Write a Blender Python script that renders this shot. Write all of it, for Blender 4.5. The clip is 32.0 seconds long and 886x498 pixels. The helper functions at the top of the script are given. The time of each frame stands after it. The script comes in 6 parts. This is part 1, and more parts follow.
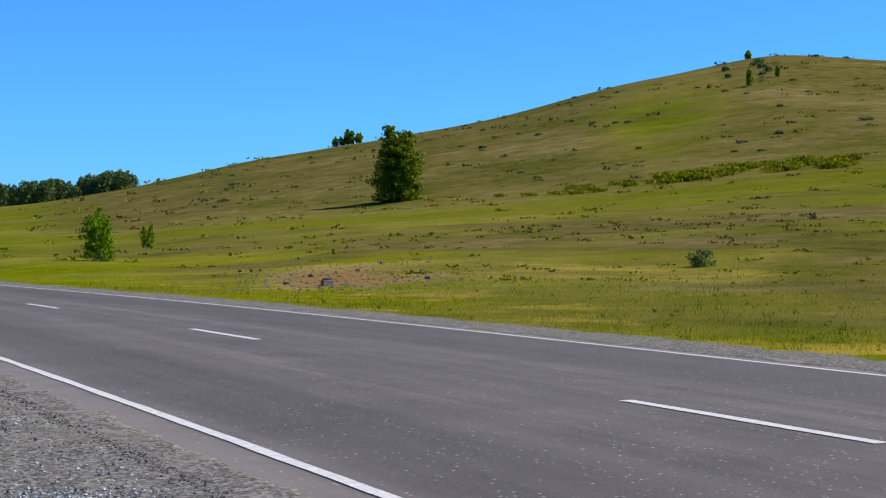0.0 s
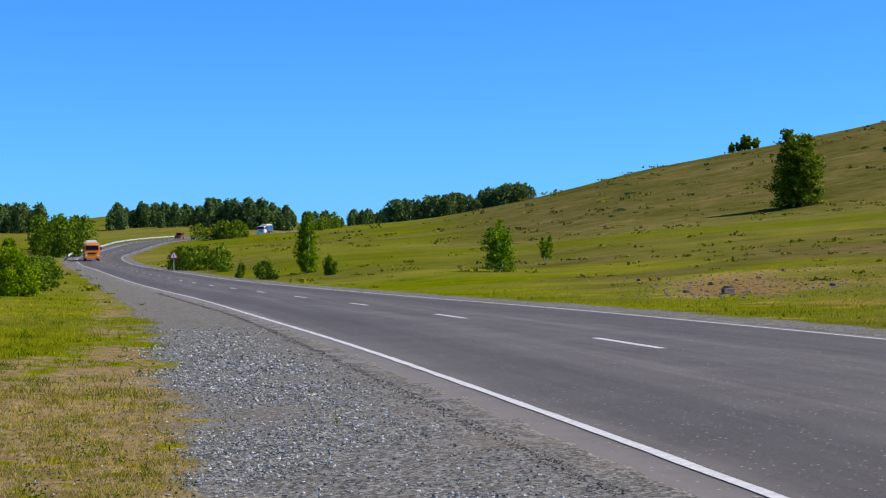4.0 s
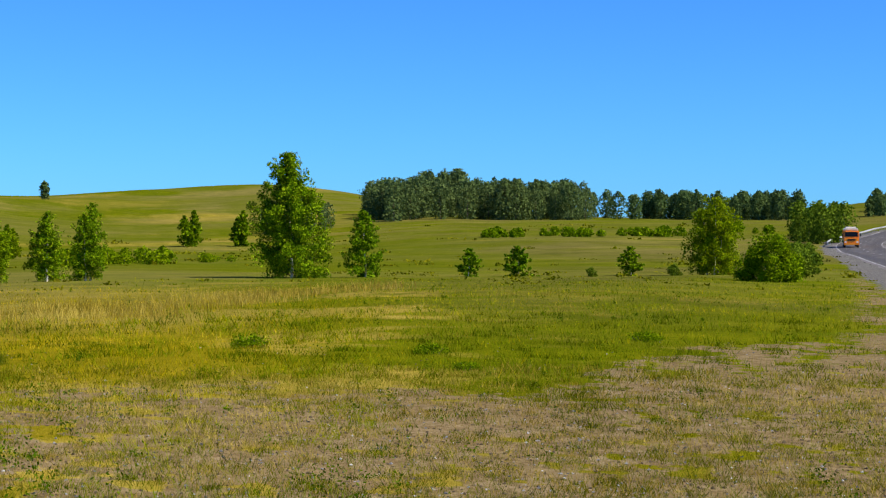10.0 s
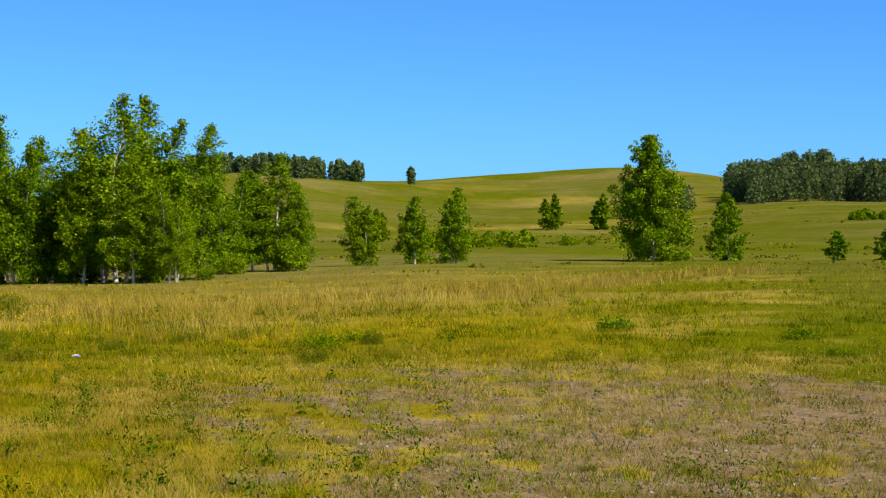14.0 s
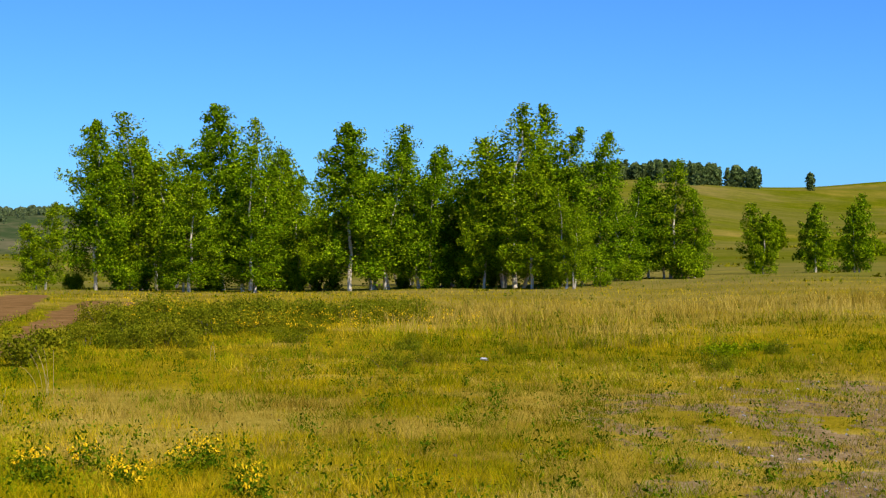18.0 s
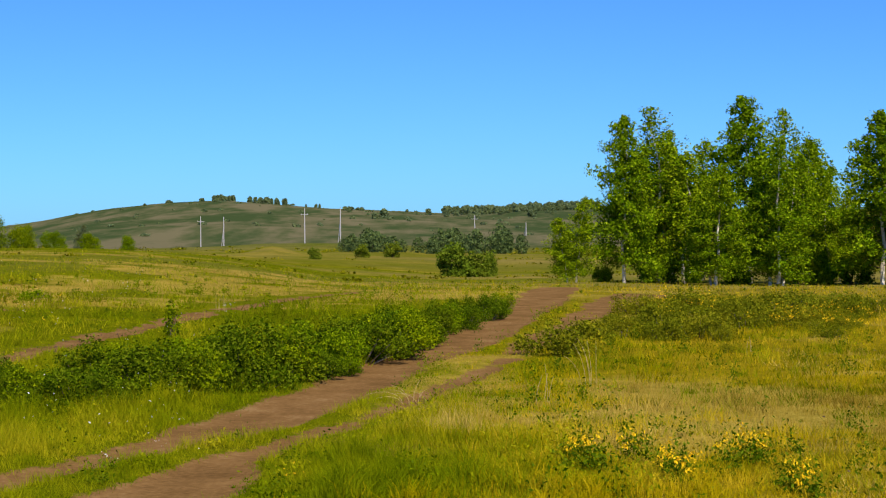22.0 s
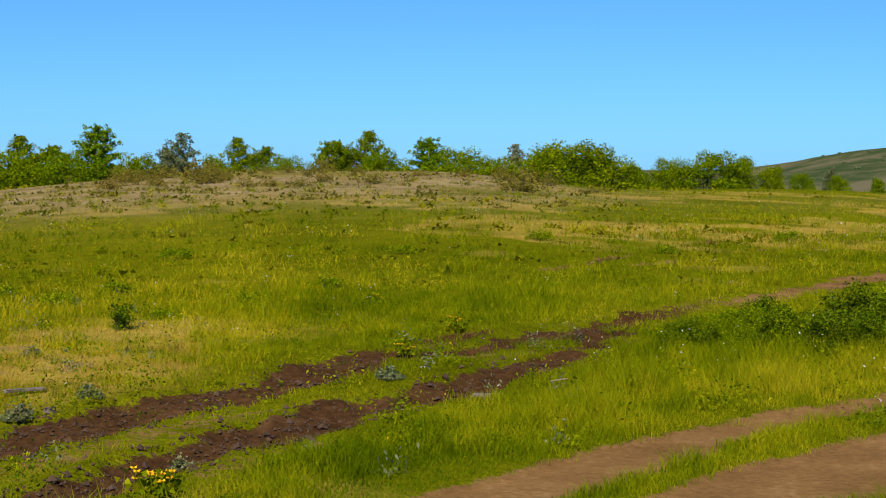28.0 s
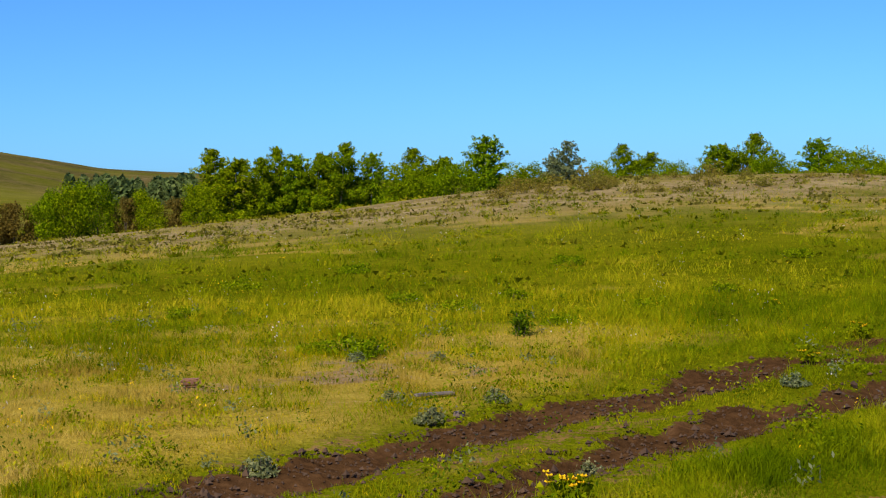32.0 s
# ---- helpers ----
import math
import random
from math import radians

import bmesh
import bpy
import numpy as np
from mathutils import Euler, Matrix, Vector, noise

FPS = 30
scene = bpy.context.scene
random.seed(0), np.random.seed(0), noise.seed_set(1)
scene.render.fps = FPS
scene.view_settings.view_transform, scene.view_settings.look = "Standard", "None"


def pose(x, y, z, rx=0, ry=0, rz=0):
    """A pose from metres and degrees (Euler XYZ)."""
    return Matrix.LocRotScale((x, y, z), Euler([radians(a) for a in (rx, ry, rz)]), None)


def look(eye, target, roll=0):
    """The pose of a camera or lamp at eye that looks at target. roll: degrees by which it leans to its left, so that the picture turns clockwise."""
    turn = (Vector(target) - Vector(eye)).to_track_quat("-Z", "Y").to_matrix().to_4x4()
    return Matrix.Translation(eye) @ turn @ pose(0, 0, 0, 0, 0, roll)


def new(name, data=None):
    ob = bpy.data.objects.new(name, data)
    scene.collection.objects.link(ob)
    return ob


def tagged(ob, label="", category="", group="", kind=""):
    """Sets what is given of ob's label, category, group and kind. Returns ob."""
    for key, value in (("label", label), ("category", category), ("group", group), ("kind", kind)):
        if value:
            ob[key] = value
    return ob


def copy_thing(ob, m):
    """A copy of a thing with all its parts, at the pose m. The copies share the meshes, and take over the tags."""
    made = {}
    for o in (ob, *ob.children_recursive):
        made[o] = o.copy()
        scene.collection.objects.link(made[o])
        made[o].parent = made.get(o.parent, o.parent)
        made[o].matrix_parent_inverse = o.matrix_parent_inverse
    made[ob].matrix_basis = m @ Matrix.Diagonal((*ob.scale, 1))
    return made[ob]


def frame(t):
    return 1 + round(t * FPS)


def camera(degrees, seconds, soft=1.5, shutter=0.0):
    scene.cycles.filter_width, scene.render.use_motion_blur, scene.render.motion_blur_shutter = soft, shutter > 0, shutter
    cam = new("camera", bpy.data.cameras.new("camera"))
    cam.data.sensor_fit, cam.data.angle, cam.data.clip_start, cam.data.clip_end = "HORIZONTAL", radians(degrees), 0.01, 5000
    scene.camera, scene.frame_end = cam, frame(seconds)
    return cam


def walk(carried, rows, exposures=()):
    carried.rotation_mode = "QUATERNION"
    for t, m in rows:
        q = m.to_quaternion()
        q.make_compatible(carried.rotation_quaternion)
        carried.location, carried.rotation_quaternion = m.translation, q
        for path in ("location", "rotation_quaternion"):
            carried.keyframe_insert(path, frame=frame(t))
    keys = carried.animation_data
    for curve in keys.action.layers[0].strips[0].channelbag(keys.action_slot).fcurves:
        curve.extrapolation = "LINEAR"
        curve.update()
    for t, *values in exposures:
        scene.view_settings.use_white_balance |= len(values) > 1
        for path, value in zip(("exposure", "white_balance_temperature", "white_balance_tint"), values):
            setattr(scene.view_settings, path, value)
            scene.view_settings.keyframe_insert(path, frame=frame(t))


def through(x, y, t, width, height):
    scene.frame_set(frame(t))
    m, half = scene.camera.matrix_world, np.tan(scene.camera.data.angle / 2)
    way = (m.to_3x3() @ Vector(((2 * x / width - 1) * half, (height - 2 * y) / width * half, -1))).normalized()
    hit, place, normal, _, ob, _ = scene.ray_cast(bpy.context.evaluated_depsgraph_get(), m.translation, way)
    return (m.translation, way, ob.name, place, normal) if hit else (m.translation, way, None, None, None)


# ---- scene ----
# camera: a standing operator turns on the spot and pans from the road across the meadow
LENS = 31.8
EYE, ARM = 1.2, 0.35
TURNS = [  # seconds, pan to the left, tilt, roll
    (0.0, -0.00, -0.00, 0.85),
    (0.5, 1.64, -0.13, 0.77),
    (1.0, 3.48, -0.20, 0.57),
    (1.5, 5.31, -0.24, 0.41),
    (2.0, 7.09, -0.24, 0.14),
    (2.5, 8.83, -0.21, 0.00),
    (3.0, 10.73, -0.03, -0.13),
    (3.5, 12.78, 0.14, -0.25),
    (5.5, 20.28, 0.24, 0.28),
    (6.0, 23.71, 0.35, -0.09),
    (6.5, 28.15, 0.58, 0.13),
    (7.0, 30.33, 0.57, 0.05),
    (7.5, 32.24, 0.63, 0.09),
    (8.0, 33.98, 0.67, 0.09),
    (8.5, 35.82, 0.54, 0.05),
    (9.0, 37.73, 0.27, -0.04),
    (9.5, 40.01, -0.02, -0.03),
    (10.0, 41.92, -0.24, -0.02),
    (10.5, 43.72, -0.41, -0.07),
    (11.0, 45.38, -0.48, -0.06),
    (11.5, 46.91, -0.62, -0.04),
    (12.0, 48.40, -0.66, -0.06),
    (12.5, 50.04, -0.74, -0.08),
    (13.0, 51.71, -0.80, -0.08),
    (13.5, 53.40, -0.85, -0.13),
    (14.0, 55.11, -0.84, -0.15),
    (14.5, 56.73, -0.85, -0.16),
    (16.5, 63.03, -0.72, -0.15),
    (17.0, 64.73, -0.70, -0.32),
    (17.5, 66.45, -0.62, -0.30),
    (18.0, 69.56, -0.57, 0.03),
    (18.5, 73.61, -0.67, 0.04),
    (19.0, 76.06, -0.70, -0.15),
    (19.5, 78.15, -0.66, -0.25),
    (20.0, 80.12, -0.67, -0.30),
    (20.5, 82.16, -0.64, -0.33),
    (21.0, 84.30, -0.59, -0.37),
    (21.5, 86.66, -0.71, -0.39),
    (22.0, 88.67, -0.76, -0.42),
    (22.5, 90.70, -0.92, -0.37),
    (23.0, 92.81, -1.13, -0.46),
    (23.5, 95.07, -1.40, -0.48),
    (24.0, 97.33, -1.66, -0.44),
    (24.5, 99.50, -1.85, -0.50),
    (25.0, 101.63, -1.95, -0.50),
    (25.5, 103.91, -2.18, -0.48),
    (26.0, 106.30, -2.35, -0.44),
    (26.5, 108.89, -2.52, -0.35),
    (28.5, 117.53, -2.89, 0.15),
    (29.0, 119.25, -2.90, 0.01),
    (29.5, 120.57, -2.90, 0.07),
    (30.0, 121.98, -2.93, -0.21),
    (30.5, 123.22, -2.93, -0.35),
    (31.0, 124.66, -2.93, -0.51),
    (31.5, 126.58, -2.71, -0.96),
    (32.0, 129.73, -2.49, -1.25),
]


def polar(az, d):
    """Plan position at an azimuth (degrees to the left of +y) and a distance."""
    a = math.radians(az)
    return -d * math.sin(a), d * math.cos(a)


def eye_at(az):
    x, y = polar(az, ARM)
    x0, y0 = polar(8, ARM)
    return x - x0, y - y0


cam = camera(LENS, 32.0, soft=1.2)
walk(cam, [(t, pose(*eye_at(az), EYE, 90 + tilt, 0, az) @ pose(0, 0, 0, 0, 0, roll)) for t, az, tilt, roll in TURNS],
     exposures=[(0, 0.52, 6500, 10), (2, 0.44, 6500, 10), (6, 0.48, 6500, 10), (9, 0.45, 6500, 10), (13, 0.42, 6700, 14), (18, 0.36, 6800, 18), (24, 0.22, 6800, 20), (27, 0.22, 6800, 20), (29, 0.26, 6800, 20), (32, 0.26, 6800, 20)])

# ---- sun and sky ----
SUN_AZ, SUN_EL = -74, 47
world = bpy.data.worlds.new("sky")
scene.world = world
world.use_nodes = True
wn = world.node_tree.nodes
sky = wn.new("ShaderNodeTexSky")
sky.sky_type = "NISHITA"
sky.sun_disc = False
sky.sun_elevation = math.radians(SUN_EL)
sky.sun_rotation = math.radians(-SUN_AZ)
sky.altitude = 400
sky.air_density, sky.dust_density, sky.ozone_density = 1.0, 0.25, 3.0
tone = wn.new("ShaderNodeMix")
tone.data_type, tone.blend_type = "RGBA", "MULTIPLY"
tone.inputs[0].default_value = 1.0
tone.inputs[7].default_value = (0.25, 0.715, 1.45, 1)
wl = world.node_tree.links
wl.new(sky.outputs[0], tone.inputs[6])
wl.new(tone.outputs[2], wn["Background"].inputs[0])
wn["Background"].inputs[1].default_value = 0.092
sun = new("sun", bpy.data.lights.new("sun", "SUN"))
sun.data.energy, sun.data.angle, sun.data.color = 5.0, math.radians(0.53), (1.0, 0.92, 0.76)
sx, sy = polar(SUN_AZ, 1)
sun.matrix_world = look((sx * 100, sy * 100, 100 * math.tan(math.radians(SUN_EL))), (0, 0, 0))

# ---- noise and terrain ----


def hash2(i, j, seed):
    n = (i.astype(np.int64) * 374761393 + j.astype(np.int64) * 668265263 + seed * 982451653) & 0x7FFFFFFF
    n = ((n ^ (n >> 13)) * 1274126177) & 0x7FFFFFFF
    return ((n ^ (n >> 16)) & 0xFFFF) / 65535.0


def value(x, y, seed=0):
    i, j = np.floor(x), np.floor(y)
    u, v = x - i, y - j
    u, v = u * u * (3 - 2 * u), v * v * (3 - 2 * v)
    a, b = hash2(i, j, seed), hash2(i + 1, j, seed)
    c, d = hash2(i, j + 1, seed), hash2(i + 1, j + 1, seed)
    return (a * (1 - u) + b * u) * (1 - v) + (c * (1 - u) + d * u) * v


def fbm(x, y, size, octaves=4, seed=0):
    """Noise from 0 to 1 with features of the given size in metres."""
    total, amp, norm = 0, 1.0, 0
    x, y = np.asarray(x, float) / size, np.asarray(y, float) / size
    for k in range(octaves):
        total, norm = total + amp * value(x, y, seed + k), norm + amp
        x, y, amp = x * 2.03 + 17, y * 2.03 + 5, amp * 0.5
    return total / norm


def smooth(a, b, x):
    t = np.clip((np.asarray(x, float) - a) / (b - a), 0, 1)
    return t * t * (3 - 2 * t)


PROFILES = []


def profile(az, *steps):
    """The lie of the land in one direction: distance and height, from near to far."""
    PROFILES.append((az, steps))


# the long grassy hill across the road
profile(-60, (25, 0), (60, 0.4), (180, 10), (450, 50), (1200, 30), (4000, 10))
profile(-16, (15, 0), (55, 0.4), (180, 10.2), (450, 57.5), (1200, 30), (4000, 10))
profile(-12, (17, 0), (55, 0.4), (180, 9), (450, 60.5), (1200, 30), (4000, 10))
profile(-6, (20, 0), (58, 0.3), (180, 7.2), (450, 51), (1200, 28), (4000, 10))
profile(-2, (22, 0), (60, 0.3), (180, 6.2), (450, 42), (1200, 25), (4000, 10))
profile(3, (28, -0.1), (62, 0.1), (190, 5.4), (440, 33), (1200, 20), (4000, 10))
profile(8, (30, -0.1), (80, 0.0), (200, 4.6), (430, 23.8), (1200, 12), (4000, 10))
profile(11, (35, -0.1), (100, 0.1), (220, 3.8), (430, 17.6), (1200, 12), (4000, 10))
profile(15, (45, -0.1), (120, 0.4), (260, 4.2), (500, 13.2), (1200, 18), (4000, 30))
# the valley of the road
profile(20, (60, -0.3), (130, -0.1), (260, 3.0), (540, 10), (900, 20), (4000, 30))
profile(24, (90, -0.5), (180, -0.5), (300, 1.8), (440, 6.5), (900, 27), (1400, 20), (4000, 30))
profile(27, (90, -0.5), (200, -0.4), (290, 1.1), (420, 4.2), (900, 25), (1400, 20), (4000, 30))
# the meadow, dropping from the road to a shallow valley
profile(31, (12, 0), (50, -0.1), (90, -0.6), (180, -0.6), (300, 1.6), (480, 7.5), (900, 12), (4000, 20))
profile(36, (12, 0), (50, -0.1), (90, -0.7), (180, -0.6), (300, 2.2), (480, 8.2), (900, 14), (4000, 20))
profile(42, (12, 0), (50, -0.2), (85, -0.7), (180, -0.9), (300, 2.0), (480, 8.6), (900, 20), (4000, 20))
profile(45.3, (12, 0), (50, -0.25), (82, -0.65), (165, -0.95), (325, 1.2), (500, 7.8), (900, 33), (1400, 20), (4000, 20))
profile(48, (12, 0), (40, -0.3), (80, -0.6), (150, -1.0), (350, 0.4), (520, 7), (900, 39), (1400, 20), (4000, 20))
profile(53, (12, 0), (40, -0.4), (75, -0.6), (150, -0.8), (350, 0.2), (520, 6), (900, 34), (1400, 20), (4000, 20))
profile(57, (12, 0), (40, -0.4), (75, -0.6), (150, -1.2), (350, 0.0), (520, 7), (800, 26.5), (1400, 15), (4000, 20))
profile(63, (12, 0), (40, -0.5), (65, -0.8), (150, -1.6), (350, 1.0), (700, 28), (1400, 15), (4000, 20))
profile(75, (12, 0), (35, -0.3), (60, -1.05), (150, -2.4), (350, -3), (700, 3), (1400, 15), (4000, 20))
# the low ground under the power line and the far wooded hills
profile(84, (12, 0), (30, -0.1), (60, -0.9), (150, -3.2), (250, -3.8), (560, -4.8), (1500, 21.5), (4000, 10))
profile(88, (12, 0), (30, -0.1), (60, -0.9), (150, -3.4), (250, -3.8), (560, -4.2), (1500, 17), (4000, 10))
profile(93, (12, 0), (30, -0.1), (60, -0.7), (150, -2.4), (250, -3.2), (560, -3.0), (1500, 24), (4000, 10))
profile(97, (17, 0), (30, -0.05), (75, 0.0), (150, -1.6), (250, -2.6), (560, -4.8), (1500, 34), (4000, 10))
# the low grassy rise
profile(101, (17, 0), (35, 0.2), (72, 0.5), (150, -1.5), (560, -4), (1500, 25), (4000, 5))
profile(105, (17, 0), (35, 0.3), (70, 0.6), (150, -1.5), (560, -4), (1500, 2), (4000, 5))
profile(110, (17, 0), (35, 0.35), (62, 0.65), (150, -2.6), (560, -4), (4000, 5))
profile(116, (17, 0), (30, 0.4), (58, 1.42), (150, -3.6), (560, -4), (4000, 5))
profile(122, (17, 0), (30, 0.4), (58, 1.38), (150, -3.6), (560, -4), (4000, 5))
profile(128, (17, 0), (30, 0.25), (58, 1.05), (150, -3.6), (560, -4), (4000, 5))
profile(133, (17, 0), (30, 0.1), (58, 0.45), (150, -3.6), (560, -4), (4000, 5))
profile(138, (17, 0), (30, 0.0), (58, -0.1), (150, -3), (560, -4), (900, 8), (4000, 5))
profile(142, (17, 0), (30, -0.1), (58, -0.45), (150, -3), (560, -3), (900, 12), (4000, 5))
profile(146, (17, 0), (30, -0.2), (58, -0.9), (150, -3), (500, 0), (900, 26), (1400, 20), (4000, 5))
profile(152, (17, 0), (30, -0.2), (58, -0.9), (150, -3), (500, 2), (900, 55), (1400, 40), (4000, 5))
profile(200, (12, 0), (60, 0), (150, -1), (900, 25), (4000, 5))
profile(300, (25, 0), (60, 0.4), (180, 10), (450, 50), (1200, 30), (4000, 10))

# height over azimuth and the logarithm of distance, smoothed both ways
AZ = np.arange(-60, 300.5, 0.5)
LD = np.linspace(math.log(2.0), math.log(4200), 260)
HEIGHTS = np.zeros((len(AZ), len(LD)))
rows_z = np.array([np.interp(np.exp(LD), [0] + [s[0] for s in st], [0] + [s[1] for s in st]) for _, st in PROFILES])
for k in range(len(LD)):
    HEIGHTS[:, k] = np.interp(AZ, [a for a, _ in PROFILES], rows_z[:, k])


def blur(a, n, axis):
    w = np.hanning(n + 2)[1:-1]
    w /= w.sum()
    pad = [(0, 0), (0, 0)]
    pad[axis] = (n // 2, n // 2)
    return np.apply_along_axis(lambda r: np.convolve(r, w, "valid"), axis, np.pad(a, pad, mode="edge"))


HEIGHTS = blur(blur(HEIGHTS, 7, 0), 17, 1)


def land(x, y):
    """The smooth land without road or ruts."""
    x, y = np.asarray(x, float), np.asarray(y, float)
    az = np.degrees(np.arctan2(-x, y))
    az = np.where(az < -60, az + 360, az)
    d = np.hypot(x, y)
    i = np.clip((az + 60) / 0.5, 0, len(AZ) - 1.001)
    j = np.clip((np.log(np.maximum(d, 2.0)) - LD[0]) / (LD[1] - LD[0]), 0, len(LD) - 1.001)
    a, b = i.astype(int), j.astype(int)
    u, v = i - a, j - b
    z = (HEIGHTS[a, b] * (1 - u) + HEIGHTS[a + 1, b] * u) * (1 - v) + (HEIGHTS[a, b + 1] * (1 - u) + HEIGHTS[a + 1, b + 1] * u) * v
    return z


# ---- lines on the plan: the road, the dirt road, the muddy track ----


def spline(points, step):
    """A smooth line through plan points (x, y, z), with a point every step metres."""
    p = np.array(points, float)
    p = np.vstack([2 * p[0] - p[1], p, 2 * p[-1] - p[-2]])
    out = []
    for k in range(1, len(p) - 2):
        n = max(2, int(np.linalg.norm(p[k + 1] - p[k]) / step))
        t = np.linspace(0, 1, n, endpoint=False)[:, None]
        out.append(0.5 * (2 * p[k] + (p[k + 1] - p[k - 1]) * t + (2 * p[k - 1] - 5 * p[k] + 4 * p[k + 1] - p[k + 2]) * t ** 2
                          + (3 * p[k] - p[k - 1] - 3 * p[k + 1] + p[k + 2]) * t ** 3))
    return np.vstack(out + [p[-2:-1]])


def along(line):
    s = np.concatenate([[0], np.cumsum(np.hypot(*np.diff(line[:, :2], axis=0).T))])
    tangent = np.gradient(line[:, :2], axis=0)
    tangent /= np.hypot(tangent[:, 0], tangent[:, 1])[:, None]
    return s, np.stack([-tangent[:, 1], tangent[:, 0]], 1)


def offset_from(line, x, y, reach=60.0):
    """Signed distance from a plan line (positive to its left), its index, and whether the point is near it."""
    x, y = np.ravel(x), np.ravel(y)
    off, idx = np.full(len(x), 1e6), np.zeros(len(x), int)
    lo, hi = line[:, :2].min(0) - reach, line[:, :2].max(0) + reach
    near = np.nonzero((x > lo[0]) & (x < hi[0]) & (y > lo[1]) & (y < hi[1]))[0]
    _, normal = along(line)
    for c in range(0, len(near), 20000):
        q = near[c:c + 20000]
        d2 = (x[q, None] - line[None, :, 0]) ** 2 + (y[q, None] - line[None, :, 1]) ** 2
        k = d2.argmin(1)
        side = (x[q] - line[k, 0]) * normal[k, 0] + (y[q] - line[k, 1]) * normal[k, 1]
        off[q] = np.sign(side) * np.sqrt(d2[np.arange(len(q)), k])
        idx[q] = k
    return off, idx


LANE, PAVED, TILT = 3.75, 4.37, 0.010
ROAD = spline([(62, -112, 0.6), (40.5, -68.0, 0.4), (18.9, -23.4, 0.1), (1.5, 12.6, 0.0), (-9.1, 34.2, -0.14), (-20.2, 55.4, -0.34), (-42.9, 97.7, -0.62),
               (-65.9, 139.9, -0.62), (-89.0, 181.9, -0.48), (-110, 218, -0.05), (-129, 254, 1.0), (-145, 297, 2.6), (-157, 330, 3.9), (-166, 363, 5.0),
               (-172, 405, 6.3), (-172, 448, 7.5), (-171, 512, 10.5), (-155, 620, 15)], 1.5)
ROAD_S, ROAD_N = along(ROAD)


def track(*stops):
    """A rut on the plan from stops of azimuth, distance and half width."""
    return spline([(*polar(a, d), w) for a, d, w in stops], 0.2)


RUTS = [track((150, 5.2, 0.16), (125, 5.6, 0.26), (114.6, 6.6, 0.26), (110.2, 7.4, 0.23), (106.8, 8.05, 0.18), (102.8, 8.85, 0.19), (100.5, 9.3, 0.24), (98.3, 9.95, 0.32), (96.3, 10.75, 0.33), (94.1, 12.1, 0.33),
              (91.8, 14.2, 0.36), (89.6, 16.6, 0.38), (87.3, 21.8, 0.42), (85.9, 28, 0.48), (85.3, 36, 0.6), (84.7, 48, 0.6)),
        track((150, 3.4, 0.3), (125, 4.3, 0.3), (112, 5.7, 0.36), (104.6, 6.9, 0.38), (102.4, 7.35, 0.38), (100.0, 8.0, 0.32), (98.2, 8.65, 0.22), (95.6, 9.45, 0.14), (93.3, 10.3, 0.11), (91.3, 11.5, 0.11),
              (88.9, 13.4, 0.13), (86.8, 16.6, 0.15), (85.2, 20.0, 0.20), (83.3, 26.2, 0.42), (82.0, 33, 0.6))]
MUD = [track((152, 5.6, 0.26), (145, 6.2, 0.29), (138.9, 6.96, 0.29), (135.7, 7.33, 0.29), (131.8, 7.81, 0.28), (127.8, 8.47, 0.25), (124.1, 9.1, 0.18), (121.5, 10.0, 0.24), (120.2, 10.5, 0.15), (117.4, 10.9, 0.17), (113.3, 11.95, 0.19),
             (109.4, 13.8, 0.23), (105.9, 15.3, 0.22), (101.7, 18.5, 0.19), (99.6, 20.6, 0.17), (97.4, 24.4, 0.20), (92.5, 34, 0.18)),
       track((150, 4.8, 0.15), (140, 5.5, 0.13), (133, 6.4, 0.12), (130.2, 6.7, 0.17), (126.1, 7.39, 0.25), (122, 8.2, 0.22), (118.2, 8.85, 0.17), (114.6, 10.1, 0.18), (112.0, 11.4, 0.12), (110.4, 12.5, 0.06))]
FAINT = [track((112.8, 19.0, 0.05), (110.7, 20.9, 0.07), (108.6, 23.3, 0.06), (106.6, 25.2, 0.07), (104.8, 27, 0.03)), track((109.9, 19.7, 0.04), (106.3, 21.8, 0.07), (104.5, 23.9, 0.06), (102.5, 27.9, 0.04)),
         track((118.0, 11.4, 0.05), (116.6, 11.9, 0.09), (115.6, 12.2, 0.05))]


